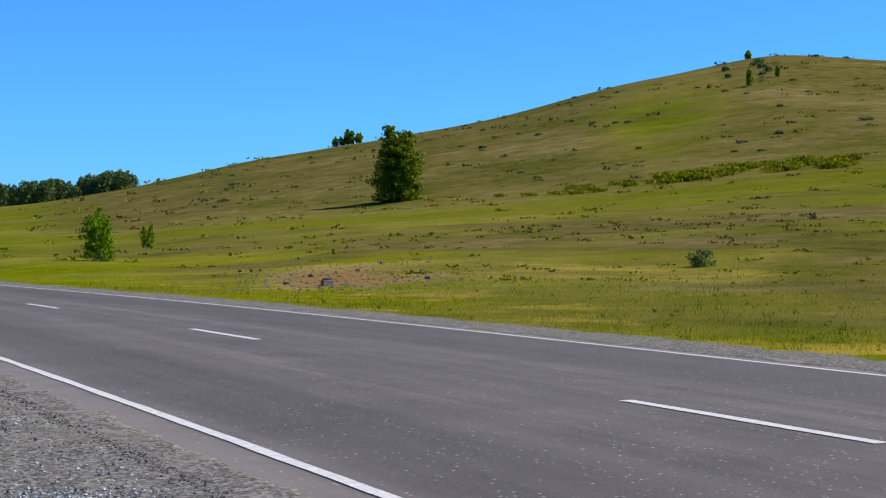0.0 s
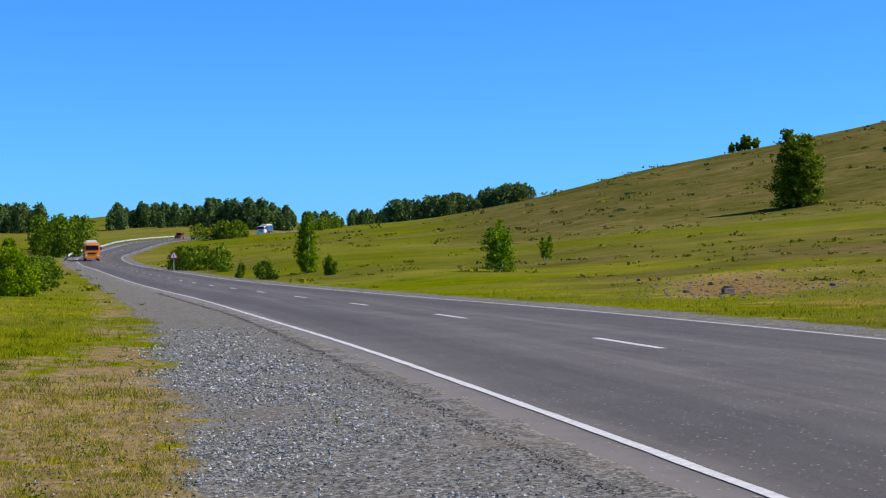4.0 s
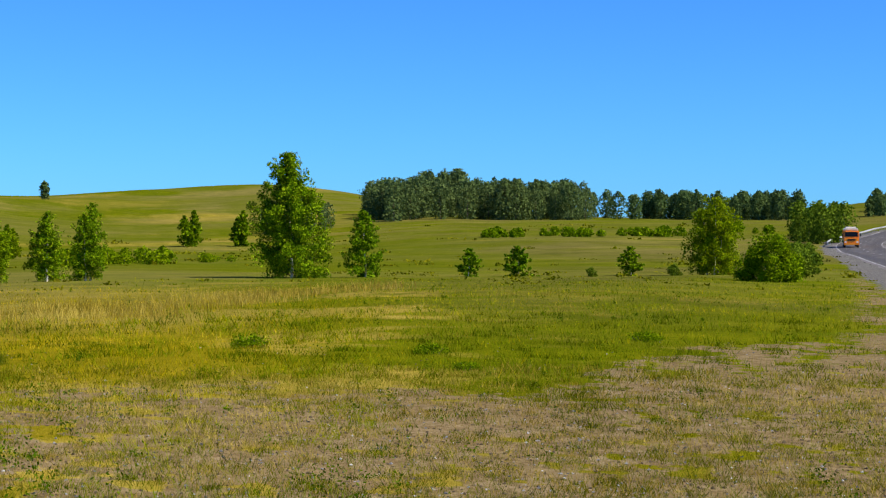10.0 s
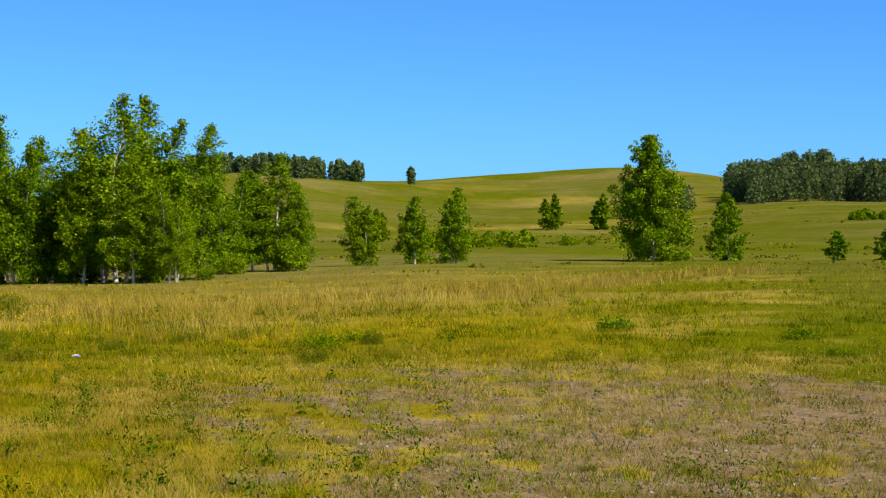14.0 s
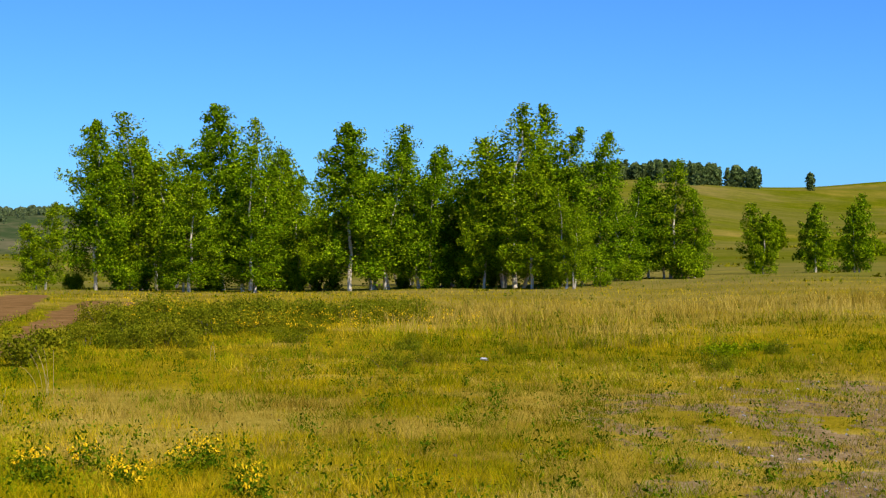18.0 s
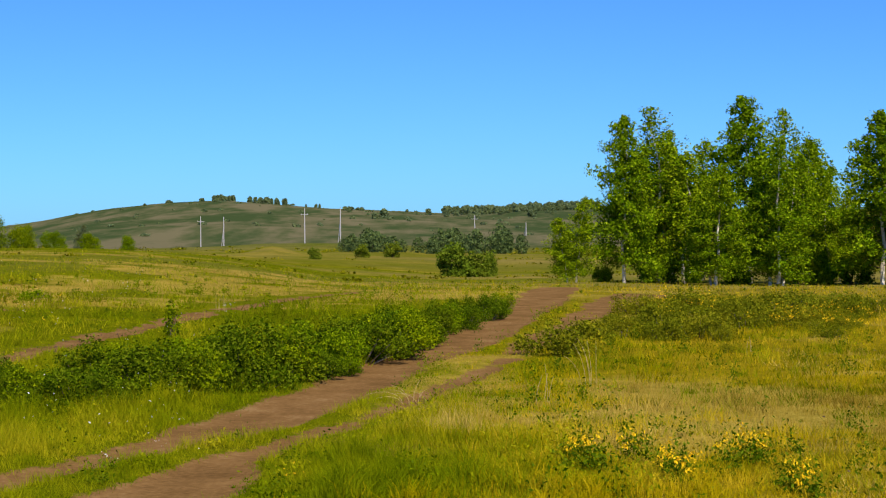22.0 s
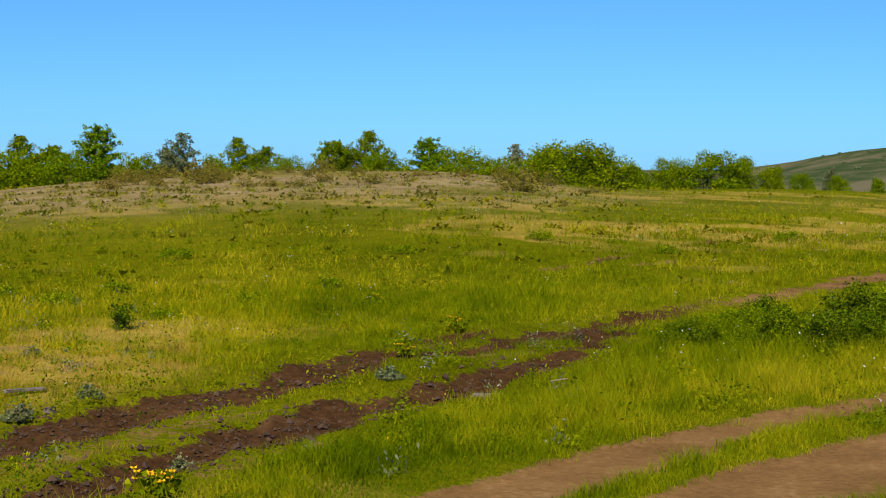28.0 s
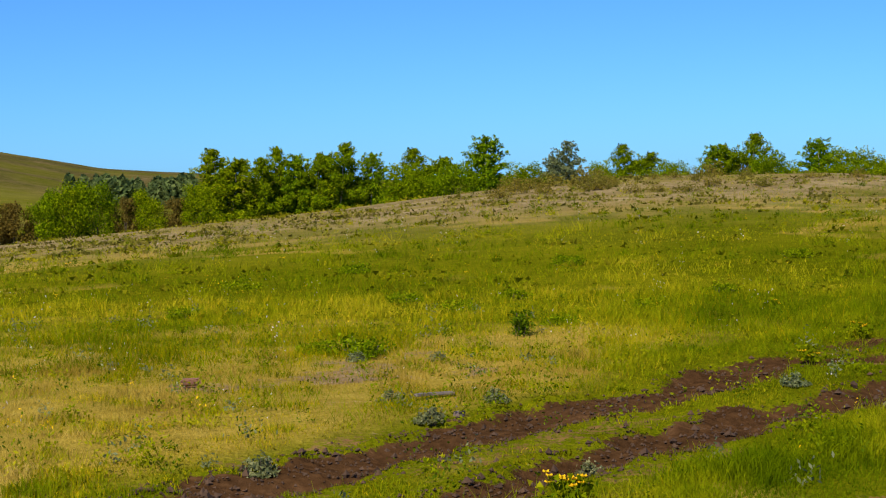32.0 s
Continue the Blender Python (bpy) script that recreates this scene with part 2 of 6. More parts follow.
def grid_lookup(lines, reach):
    """Distance to the edge of the nearest of some ruts (negative inside), as a fast field over the near ground."""
    n = 1601
    g = np.linspace(-45, 45, n)
    gx, gy = np.meshgrid(g, g, indexing="ij")
    best = np.full(n * n, reach)
    for line in lines:
        pts = line[(abs(line[:, 0]) < 46) & (abs(line[:, 1]) < 46)]
        r = int(reach / (g[1] - g[0])) + 1
        field = best.reshape(n, n)
        for px, py, wide in pts:
            i, j = int((px + 45) / 90 * (n - 1)), int((py + 45) / 90 * (n - 1))
            i0, i1, j0, j1 = max(i - r, 0), min(i + r, n), max(j - r, 0), min(j + r, n)
            if i0 < i1 and j0 < j1:
                d = np.hypot(gx[i0:i1, j0:j1] - px, gy[i0:i1, j0:j1] - py) - wide
                field[i0:i1, j0:j1] = np.minimum(field[i0:i1, j0:j1], d)
    best = best.reshape(n, n)

    def sample(x, y):
        i = np.clip((np.asarray(x) + 45) / 90 * (n - 1), 0, n - 1.001)
        j = np.clip((np.asarray(y) + 45) / 90 * (n - 1), 0, n - 1.001)
        a, b = i.astype(int), j.astype(int)
        u, v = i - a, j - b
        out = (best[a, b] * (1 - u) + best[a + 1, b] * u) * (1 - v) + (best[a, b + 1] * (1 - u) + best[a + 1, b + 1] * u) * v
        inside = (abs(np.asarray(x)) < 44.5) & (abs(np.asarray(y)) < 44.5)
        return np.where(inside, out, reach)
    return sample


rut_edge, mud_edge, faint_edge = grid_lookup(RUTS, 2.0), grid_lookup(MUD, 2.0), grid_lookup(FAINT, 2.0)


def mud_distance(x, y):
    """Distance from the mud, counted so that 0.33 is the edge of a rut."""
    return mud_edge(x, y) + 0.33


def zones(x, y):
    """Gravel, dirt, mud, bare and straw cover at plan points, each from 0 to 1, and the road offset."""
    x, y = np.ravel(x).astype(float), np.ravel(y).astype(float)
    az, d = np.degrees(np.arctan2(-x, y)), np.hypot(x, y)
    off, idx = offset_from(ROAD, x, y, 30)
    n1, n2, n3 = fbm(x, y, 1.1, 4, 3), fbm(x, y, 0.35, 3, 9), fbm(x, y, 5, 3, 21)
    a = abs(off)
    inner = np.where(off > 0, 6.55, 5.5) + (n1 - 0.5) * 1.0 + (n2 - 0.5) * 0.5
    gravel = 1 - smooth(inner - 0.35, inner + 0.35, a)
    dirt = 1 - smooth(-0.07, 0.07, rut_edge(x, y) + ((n1 - 0.5) * 0.26 + (n2 - 0.5) * 0.12) * np.clip(d / 11, 0.7, 1.6))
    md = mud_distance(x, y)
    mud = 1 - smooth(0.27, 0.39, np.minimum(md, faint_edge(x, y) + 0.33 + (n1 - 0.45) * 0.3) + (n2 - 0.5) * 0.34 + (n1 - 0.5) * 0.22)
    dry_out = smooth(11.5, 17, d)
    dirt = np.maximum(dirt, mud * dry_out * smooth(0.1, 0.35, n1))
    mud = np.maximum(mud * (1 - dry_out), 0.8 * (1 - smooth(-0.05, 0.05, faint_edge(x, y) + (n1 - 0.5) * 0.3)))
    # bare, trodden ground beside the shoulder, thinning out into the meadow
    foot = smooth(17, 22, az) * (1 - smooth(52, 74, az)) * (1 - smooth(11 + 6 * (1 - smooth(30, 40, az)), 16 + 9 * (1 - smooth(30, 40, az)), d)) * smooth(3, 6, d)
    n4 = fbm(x, y, 0.16, 2, 23)
    bare = 0.95 * smooth(0.45, 0.64, n1 * 0.28 + n2 * 0.40 + n4 * 0.32 + 0.28 * foot - 0.13 + 0.10 * (n3 - 0.5)) * smooth(0.05, 0.5, foot)
    pale = smooth(124, 131, az) * np.exp(-((d - 10.3) / 2.0) ** 2)
    bare = np.maximum(bare, 0.65 * pale * smooth(0.45, 0.66, n1 * 0.5 + n2 * 0.5))
    edge = np.exp(-((off - 7.0) / 0.75) ** 2) * smooth(0.36, 0.6, n1 * 0.5 + n2 * 0.5) * 0.9 * (1 - smooth(60, 100, d))
    bare = np.maximum(bare, edge)
    dirt = np.maximum(dirt, 0.45 * np.exp(-((md - 0.45) / 0.16) ** 2) * smooth(0.44, 0.60, n2 * 0.6 + n1 * 0.4) * (1 - smooth(15, 22, d)))
    slump = np.exp(-(((az - 3.2) / 3.6) ** 2) - ((d - 58) / 13) ** 2) * smooth(0.40, 0.6, n1 * 0.5 + n3 * 0.5 + 0.06)
    bare = np.maximum(bare, slump * 0.9)
    dirt = np.maximum(dirt, slump * 0.75)
    straw = smooth(0.45, 0.7, n3 * 0.6 + n1 * 0.4) * (1 - 0.5 * smooth(14, 18, az) * (1 - smooth(40, 46, az))) * (1 - 0.75 * smooth(40, 90, d))
    tall = np.exp(-((d - 29) / 7.5) ** 2) * smooth(45, 50, az) * (1 - smooth(70, 78, az))
    rise = smooth(106, 118, az) * (1 - smooth(150, 155, az)) * smooth(26, 46, d) * (1 - smooth(75, 90, d))
    hill = smooth(170, 260, d) * (1 - smooth(10, 13, az)) * (1 - 1.3 * np.exp(-((az + 8) / 2.2) ** 2 - ((d - 300) / 70) ** 2))
    heath = smooth(120, 220, d) * (1 - smooth(12, 17, az)) * (1 - np.exp(-((az + 8) / 2.0) ** 2 - ((d - 300) / 75) ** 2)) * 0.85
    heath = np.maximum(heath, smooth(0.37, 0.61, fbm(x, y, 22, 5, 97)) * 0.95 * smooth(16, 32, d) * (1 - 0.55 * smooth(9, 15, az) - 0.45 * smooth(38, 48, az)) * (az > -60) * (1 - heath))
    heath = np.maximum(heath, 0.5 * (1 - smooth(-3, 5, az)) * (az > -60) * smooth(20, 30, d) * smooth(0.3, 0.55, fbm(x, y, 6, 4, 98)))
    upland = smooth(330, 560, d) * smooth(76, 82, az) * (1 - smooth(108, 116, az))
    heath = np.maximum(heath, smooth(450, 600, d) * smooth(136, 140, az) * (1 - smooth(160, 170, az)) * 0.95)
    fresh = np.exp(-((az + 8.2 + 1.1 * np.sin(d / 45)) / 1.5) ** 2) * smooth(215, 260, d) * (1 - smooth(285, 330, d)) * smooth(0.25, 0.5, fbm(x, y, 20, 4, 61))
    fresh = np.maximum(fresh, 0.5 * smooth(85, 110, d) * (1 - smooth(165, 185, d)) * (1 - smooth(9, 14, az)) * smooth(0.25, 0.55, fbm(x, y, 30, 4, 62)))
    fresh = np.maximum(fresh, 0.55 * smooth(0.42, 0.6, fbm(x, y, 45, 5, 63)) * smooth(90, 130, d) * smooth(14, 18, az))
    path = np.exp(-((d - 283 + 1.5 * (az - 40)) / 3.0) ** 2) * smooth(30, 33, az) * (1 - smooth(45, 47, az))
    worn = np.exp(-((d - 10) / 3.0) ** 2) * smooth(120, 130, az)
    bankside = np.exp(-((az - 3) / 7) ** 2 - ((d - 58) / 20) ** 2) * smooth(0.35, 0.6, n3)
    straw = np.clip(straw + 0.25 * bankside + 0.8 * worn + 0.9 * path + 0.35 * smooth(83, 86, az) * (1 - smooth(97, 101, az)) * smooth(60, 110, d) * (1 - smooth(330, 420, d)) + 0.5 * smooth(0.42, 0.56, fbm(x, y, 70, 5, 66)) * smooth(43, 47, az) * (1 - smooth(60, 66, az)) * smooth(170, 260, d) + 0.5 * tall + 0.55 * rise + 0.25 * hill + 0.3 * foot, 0, 1) * (0.15 + 0.85 * smooth(0.35, 1.0, md)) * (1 - 0.7 * smooth(88, 96, az) * (1 - smooth(12, 20, d)) * (1 - smooth(118, 126, az)))
    return gravel, dirt, mud, bare, straw, heath * (1 - fresh), upland, off, idx, fresh, np.clip(rise * (0.35 + smooth(0.38, 0.6, n1 * 0.4 + n3 * 0.6)), 0, 1)


def ground_z(x, y, known=None):
    x, y = np.ravel(x).astype(float), np.ravel(y).astype(float)
    gravel, dirt, mud, bare, straw, heath, upland, off, idx, _, _ = known or zones(x, y)
    d = np.hypot(x, y)
    z = land(x, y)
    rough = np.clip(d / 500, 0.02, 2.5)
    z = z + (fbm(x, y, 6, 4, 40) - 0.5) * (0.03 + 0.12 * smooth(14, 40, d)) + (fbm(x, y, 90, 4, 50) - 0.5) * 3.0 * smooth(80, 400, d) + (fbm(x, y, 170, 3, 55) - 0.5) * 7.0 * smooth(300, 600, d) * smooth(44, 50, np.degrees(np.arctan2(-x, y)))
    z = z + (fbm(x, y, 0.5, 3, 60) - 0.5) * 0.04 * (1 - dirt) * (1 - smooth(40, 80, d)) * rough ** 0
    z = z + 1.2 * np.exp(-((np.degrees(np.arctan2(-x, y)) - 95.0) / 0.8) ** 2 - ((d - 240) / 22) ** 2)
    a = abs(off)
    bank = 1 - smooth(6.5, 16, a)
    z = z * (1 - bank) + (ROAD[idx, 2] - 0.014 - 0.03 * smooth(4.5, 7, a) - TILT * np.clip(off, -6.5, 6.5)) * bank
    z = z + (1 - smooth(4.6, 6.5, a)) * 0.0 - np.where(a < PAVED - 0.35, 0.10, 0.0)
    z = z + np.where((a > 4.2) & (a < 6.8), (fbm(x, y, 0.16, 2, 71) - 0.5) * 0.025, 0)
    z = z - dirt * 0.025 - mud * (0.045 + 0.14 * (fbm(x, y, 0.25, 3, 80) - 0.5)) + (fbm(x, y, 0.22, 3, 85) - 0.5) * 0.06 * (1 - smooth(0.4, 0.75, mud_distance(x, y)))
    return z


def ground_at(x, y):
    return float(ground_z([x], [y])[0])

# ---- materials ----


class Nodes:
    """A short way to write node materials."""

    def __init__(self, name):
        self.mat = bpy.data.materials.new(name)
        self.mat.use_nodes = True
        self.tree = self.mat.node_tree
        self.bsdf = self.tree.nodes["Principled BSDF"]
        self.coord = self.tree.nodes.new("ShaderNodeTexCoord")

    def put(self, socket, v):
        if isinstance(v, bpy.types.NodeSocket):
            self.tree.links.new(v, socket)
        elif isinstance(v, tuple) and len(v) == 3:
            socket.default_value = (*v, 1)
        else:
            socket.default_value = v

    def noise(self, scale, detail=4, rough=0.6, stretch=None, turn=0.0):
        n = self.tree.nodes.new("ShaderNodeTexNoise")
        n.inputs["Scale"].default_value, n.inputs["Detail"].default_value, n.inputs["Roughness"].default_value = scale, detail, rough
        src = self.coord.outputs["Object"]
        if stretch:
            m = self.tree.nodes.new("ShaderNodeMapping")
            m.vector_type = "TEXTURE" if turn else "POINT"
            m.inputs["Scale"].default_value = stretch
            m.inputs["Rotation"].default_value = (0, 0, math.radians(turn))
            self.tree.links.new(src, m.inputs[0])
            src = m.outputs[0]
        self.tree.links.new(src, n.inputs["Vector"])
        return n.outputs["Fac"]

    def cells(self, scale, out="Distance"):
        n = self.tree.nodes.new("ShaderNodeTexVoronoi")
        n.inputs["Scale"].default_value = scale
        self.tree.links.new(self.coord.outputs["Object"], n.inputs["Vector"])
        return n.outputs[out]

    def ramp(self, fac, *stops):
        n = self.tree.nodes.new("ShaderNodeValToRGB")
        while len(n.color_ramp.elements) < len(stops):
            n.color_ramp.elements.new(0.5)
        for e, (p, c) in zip(n.color_ramp.elements, stops):
            e.position, e.color = p, (*(c if isinstance(c, tuple) else (c, c, c)), 1)
        self.put(n.inputs[0], fac)
        return n.outputs[0]

    def mix(self, fac, a, b, how="MIX"):
        n = self.tree.nodes.new("ShaderNodeMix")
        n.data_type, n.blend_type = "RGBA", how
        for s, v in ((0, fac), (6, a), (7, b)):
            self.put(n.inputs[s], v)
        return n.outputs[2]

    def math(self, op, a, b=0.5):
        n = self.tree.nodes.new("ShaderNodeMath")
        n.operation = op
        self.put(n.inputs[0], a)
        self.put(n.inputs[1], b)
        return n.outputs[0]

    def attribute(self, name, out="Fac"):
        n = self.tree.nodes.new("ShaderNodeAttribute")
        n.attribute_name = name
        return n.outputs[out]

    def island(self):
        return self.tree.nodes.new("ShaderNodeNewGeometry").outputs["Random Per Island"]

    def one_of(self):
        return self.tree.nodes.new("ShaderNodeObjectInfo").outputs["Random"]

    def bump(self, height, strength=0.5, distance=0.02):
        n = self.tree.nodes.new("ShaderNodeBump")
        n.inputs["Strength"].default_value, n.inputs["Distance"].default_value = strength, distance
        self.put(n.inputs["Height"], height)
        self.tree.links.new(n.outputs[0], self.bsdf.inputs["Normal"])

    def done(self, colour, roughness=0.9, metallic=0.0, specular=0.3):
        self.put(self.bsdf.inputs["Base Color"], colour)
        self.put(self.bsdf.inputs["Roughness"], roughness)
        self.put(self.bsdf.inputs["Metallic"], metallic)
        self.bsdf.inputs["Specular IOR Level"].default_value = specular
        return self.mat

    def leafy(self, colour, through=0.35, roughness=0.6):
        """A thin leaf: part of the light passes through it."""
        self.done(colour, roughness, 0, 0.0)
        t = self.tree.nodes.new("ShaderNodeBsdfTranslucent")
        self.put(t.inputs[0], colour)
        m = self.tree.nodes.new("ShaderNodeMixShader")
        m.inputs[0].default_value = through
        self.tree.links.new(self.bsdf.outputs[0], m.inputs[1])
        self.tree.links.new(t.outputs[0], m.inputs[2])
        self.tree.links.new(m.outputs[0], self.tree.nodes["Material Output"].inputs[0])
        return self.mat


def ground_material():
    m = Nodes("meadow_ground")
    big, mid, fine = m.noise(0.02, 5), m.noise(0.35, 5), m.noise(6, 5, 0.7)
    far, blade = m.noise(0.012, 6, 0.65, (1, 1, 3)), m.noise(48, 3, 0.8)
    green = m.ramp(m.mix(0.4, m.mix(0.5, mid, fine), blade), (0.34, (0.080, 0.078, 0.003)), (0.5, (0.185, 0.152, 0.005)), (0.68, (0.34, 0.245, 0.014)))
    lush = m.ramp(m.mix(0.4, m.mix(0.5, mid, fine), blade), (0.34, (0.040, 0.064, 0.001)), (0.5, (0.098, 0.118, 0.002)), (0.68, (0.190, 0.182, 0.005)))
    green = m.mix(m.attribute("lush"), green, lush)
    straw = m.ramp(m.mix(0.4, m.mix(0.6, mid, fine), blade), (0.34, (0.150, 0.115, 0.012)), (0.52, (0.290, 0.222, 0.030)), (0.70, (0.45, 0.350, 0.070)))
    dryness = m.math("ADD", m.attribute("straw"), m.math("MULTIPLY", m.math("SUBTRACT", far, 0.5), 1.6))
    cover = m.mix(m.ramp(dryness, (0.25, 0.0), (0.75, 1.0)), green, straw)
    cover = m.mix(m.math("MULTIPLY", m.attribute("far"), m.ramp(m.noise(0.035, 6, 0.68), (0.47, 0.0), (0.68, 0.55))), cover, (0.060, 0.092, 0.004))
    cover = m.mix(m.math("MULTIPLY", m.attribute("far"), m.ramp(m.noise(0.011, 7, 0.68, (1, 1.3, 1)), (0.44, 0.0), (0.62, 0.7))), cover, (0.200, 0.160, 0.048))
    cover = m.mix(1.0, cover, m.ramp(m.noise(0.14, 7, 0.78), (0.34, (0.74, 0.77, 0.72)), (0.5, 1.0), (0.66, (1.26, 1.20, 1.1))), "MULTIPLY")
    tan = m.ramp(m.mix(0.5, m.noise(0.5, 6, 0.75), m.noise(5, 5, 0.75)), (0.36, (0.100, 0.078, 0.028)), (0.5, (0.220, 0.172, 0.072)), (0.64, (0.37, 0.300, 0.15)))
    cover = m.mix(m.attribute("tan"), cover, tan)
    heath = m.ramp(m.mix(0.45, m.noise(0.035, 6, 0.75, (1, 1, 2.5)), m.noise(0.3, 6, 0.75)), (0.38, (0.028, 0.037, 0.006)), (0.46, (0.066, 0.062, 0.016)), (0.54, (0.108, 0.085, 0.030)), (0.63, (0.170, 0.132, 0.062)))
    fresh = m.ramp(m.mix(0.4, m.noise(0.09, 6, 0.7), m.noise(0.8, 6, 0.75)), (0.36, (0.054, 0.074, 0.004)), (0.5, (0.092, 0.107, 0.007)), (0.64, (0.145, 0.142, 0.014)))
    cover = m.mix(m.attribute("fresh"), cover, fresh)
    cover = m.mix(m.attribute("heath"), cover, heath)
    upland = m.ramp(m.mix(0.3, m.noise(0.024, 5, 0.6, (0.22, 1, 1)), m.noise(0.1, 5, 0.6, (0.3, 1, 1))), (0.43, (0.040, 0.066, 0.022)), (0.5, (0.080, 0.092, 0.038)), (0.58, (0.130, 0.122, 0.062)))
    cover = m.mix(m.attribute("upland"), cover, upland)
    soil = m.ramp(m.mix(0.5, fine, m.noise(30, 3, 0.8)), (0.34, (0.070, 0.047, 0.021)), (0.48, (0.185, 0.125, 0.060)), (0.66, (0.33, 0.252, 0.146)))
    speck = m.math("ADD", m.attribute("bare"), m.math("MULTIPLY", m.math("SUBTRACT", m.mix(0.55, m.noise(14, 4, 0.75), fine), 0.5), 2.6))
    cover = m.mix(m.ramp(speck, (0.36, 0.0), (0.56, 0.9)), cover, soil)
    dirt = m.ramp(m.mix(0.4, m.noise(2.5, 4), m.noise(25, 4)), (0.3, (0.105, 0.058, 0.018)), (0.55, (0.195, 0.112, 0.038)), (0.75, (0.30, 0.195, 0.082)))
    ragged = m.math("MULTIPLY", m.math("SUBTRACT", m.mix(0.5, m.noise(9, 5, 0.75), m.noise(30, 3, 0.8)), 0.5), 2.0)
    packed = m.ramp(m.math("ADD", m.attribute("dirt"), ragged), (0.38, 0.0), (0.58, 1.0))
    cover = m.mix(packed, cover, dirt)
    mud = m.ramp(m.mix(0.5, m.noise(3, 4), m.noise(18, 4)), (0.3, (0.026, 0.013, 0.005)), (0.55, (0.072, 0.037, 0.014)), (0.8, (0.150, 0.083, 0.036)))
    churned = m.ramp(m.math("ADD", m.attribute("mud"), ragged), (0.36, 0.0), (0.52, 1.0))
    cover = m.mix(churned, cover, mud)
    stones = m.mix(0.55, m.ramp(m.cells(38, "Color"), (0.2, (0.030, 0.031, 0.030)), (0.5, (0.135, 0.136, 0.126)), (0.8, (0.33, 0.33, 0.30))),
                   m.ramp(m.noise(4, 5), (0.3, (0.070, 0.062, 0.053)), (0.7, (0.160, 0.146, 0.130))))
    stones = m.mix(m.ramp(m.noise(0.55, 5, 0.7), (0.50, 0.0), (0.64, 0.6)), stones, m.ramp(m.noise(22, 4, 0.8), (0.35, (0.10, 0.084, 0.068)), (0.65, (0.20, 0.175, 0.148))))
    cover = m.mix(m.ramp(m.math("ADD", m.attribute("gravel"), ragged), (0.35, 0.0), (0.65, 1.0)), cover, stones)
    m.bump(m.mix(churned, m.mix(m.math("MULTIPLY", packed, 0.45), m.mix(0.4, m.mix(0.5, fine, m.cells(26)), blade), m.noise(2.2, 4)), m.mix(0.5, m.noise(11, 6, 0.8), m.cells(17))), 0.75, 0.04)
    return m.done(cover, 0.97, 0, 0.0)


def asphalt_material():
    m = Nodes("worn_asphalt")
    u = m.attribute("across")
    grain = m.cells(90, "Color")
    streak = m.mix(0.65, m.noise(1.2, 5, 0.6, (0.6, 0.6, 1)), m.noise(1.0, 5, 0.65, (0.4, 14.0, 1), 25.75))
    base = m.ramp(m.mix(0.55, streak, m.noise(45, 4, 0.75)), (0.34, (0.032, 0.029, 0.026)), (0.66, (0.090, 0.080, 0.072)))
    base = m.mix(m.ramp(m.noise(140, 2, 0.8), (0.54, 0.0), (0.70, 0.55)), base, (0.17, 0.155, 0.14))
    tracks = m.ramp(u, (0.0, 1.0), (0.07, 0.75), (0.13, 0.15), (0.22, 0.0), (0.36, 0.55), (0.50, 0.25), (0.62, 0.6), (0.76, 0.0), (0.90, 0.2), (1.0, 1.0))
    base = m.mix(m.math("MULTIPLY", tracks, m.ramp(streak, (0.38, 0.15), (0.62, 1.0))), base, (0.150, 0.132, 0.117))
    dust = m.ramp(u, (0.0, 1.0), (0.065, 0.9), (0.085, 0.0), (0.93, 0.0), (0.96, 0.8), (1.0, 1.0))
    base = m.mix(m.math("MULTIPLY", dust, m.ramp(m.noise(3, 4), (0.3, 0.6), (0.7, 1.0))), base, (0.150, 0.134, 0.120))
    flecks = m.ramp(m.cells(13), (0.0, 1.0), (0.10, 1.0), (0.16, 0.0))
    base = m.mix(m.math("MULTIPLY", flecks, m.ramp(m.noise(2, 3), (0.36, 0.0), (0.55, 0.85))), base, (0.36, 0.34, 0.31))
    m.bump(m.mix(0.5, m.noise(120, 2), grain), 0.35, 0.006)
    return m.done(base, 0.88, 0, 0.2)


def plain(name, low, high, scale=8.0, rough=0.8, metal=0.0, bump=0.2, spec=0.3):
    m = Nodes(name)
    n = m.mix(0.4, m.noise(scale, 4), m.noise(scale * 6, 3))
    m.bump(n, bump, 0.01)
    return m.done(m.ramp(n, (0.3, low), (0.7, high)), rough, metal, spec)


def leaf_material(name, dark, mid, light, through=0.4):
    m = Nodes(name)
    own = m.mix(0.25, m.island(), m.noise(0.8, 3))
    c = m.ramp(own, (0.12, dark), (0.5, mid), (0.88, light))
    shift = m.ramp(m.one_of(), (0.0, (0.82, 0.92, 0.9)), (1.0, (1.12, 1.05, 1.0)))
    return m.leafy(m.mix(1.0, c, shift, "MULTIPLY"), through)


def blade_material(name, *stops, through=0.35):
    m = Nodes(name)
    c = m.ramp(m.mix(0.85, m.island(), m.ramp(m.mix(0.5, m.mix(0.5, m.noise(1.1, 5, 0.7), m.noise(4.0, 4, 0.7)), m.noise(0.25, 4)), (0.40, 0.0), (0.60, 1.0))), *stops)
    return m.leafy(c, through, 0.7)


def birch_bark():
    m = Nodes("birch_bark")
    marks = m.noise(7, 4, 0.7, (1, 1, 5))
    c = m.ramp(marks, (0.34, (0.05, 0.045, 0.04)), (0.41, (0.62, 0.55, 0.42)), (0.8, (0.85, 0.78, 0.62)))
    low = m.ramp(m.noise(1.5, 3), (0.52, 0.0), (0.75, 0.6))
    m.bump(marks, 0.4, 0.01)
    return m.done(m.mix(low, c, (0.22, 0.19, 0.15)), 0.8)


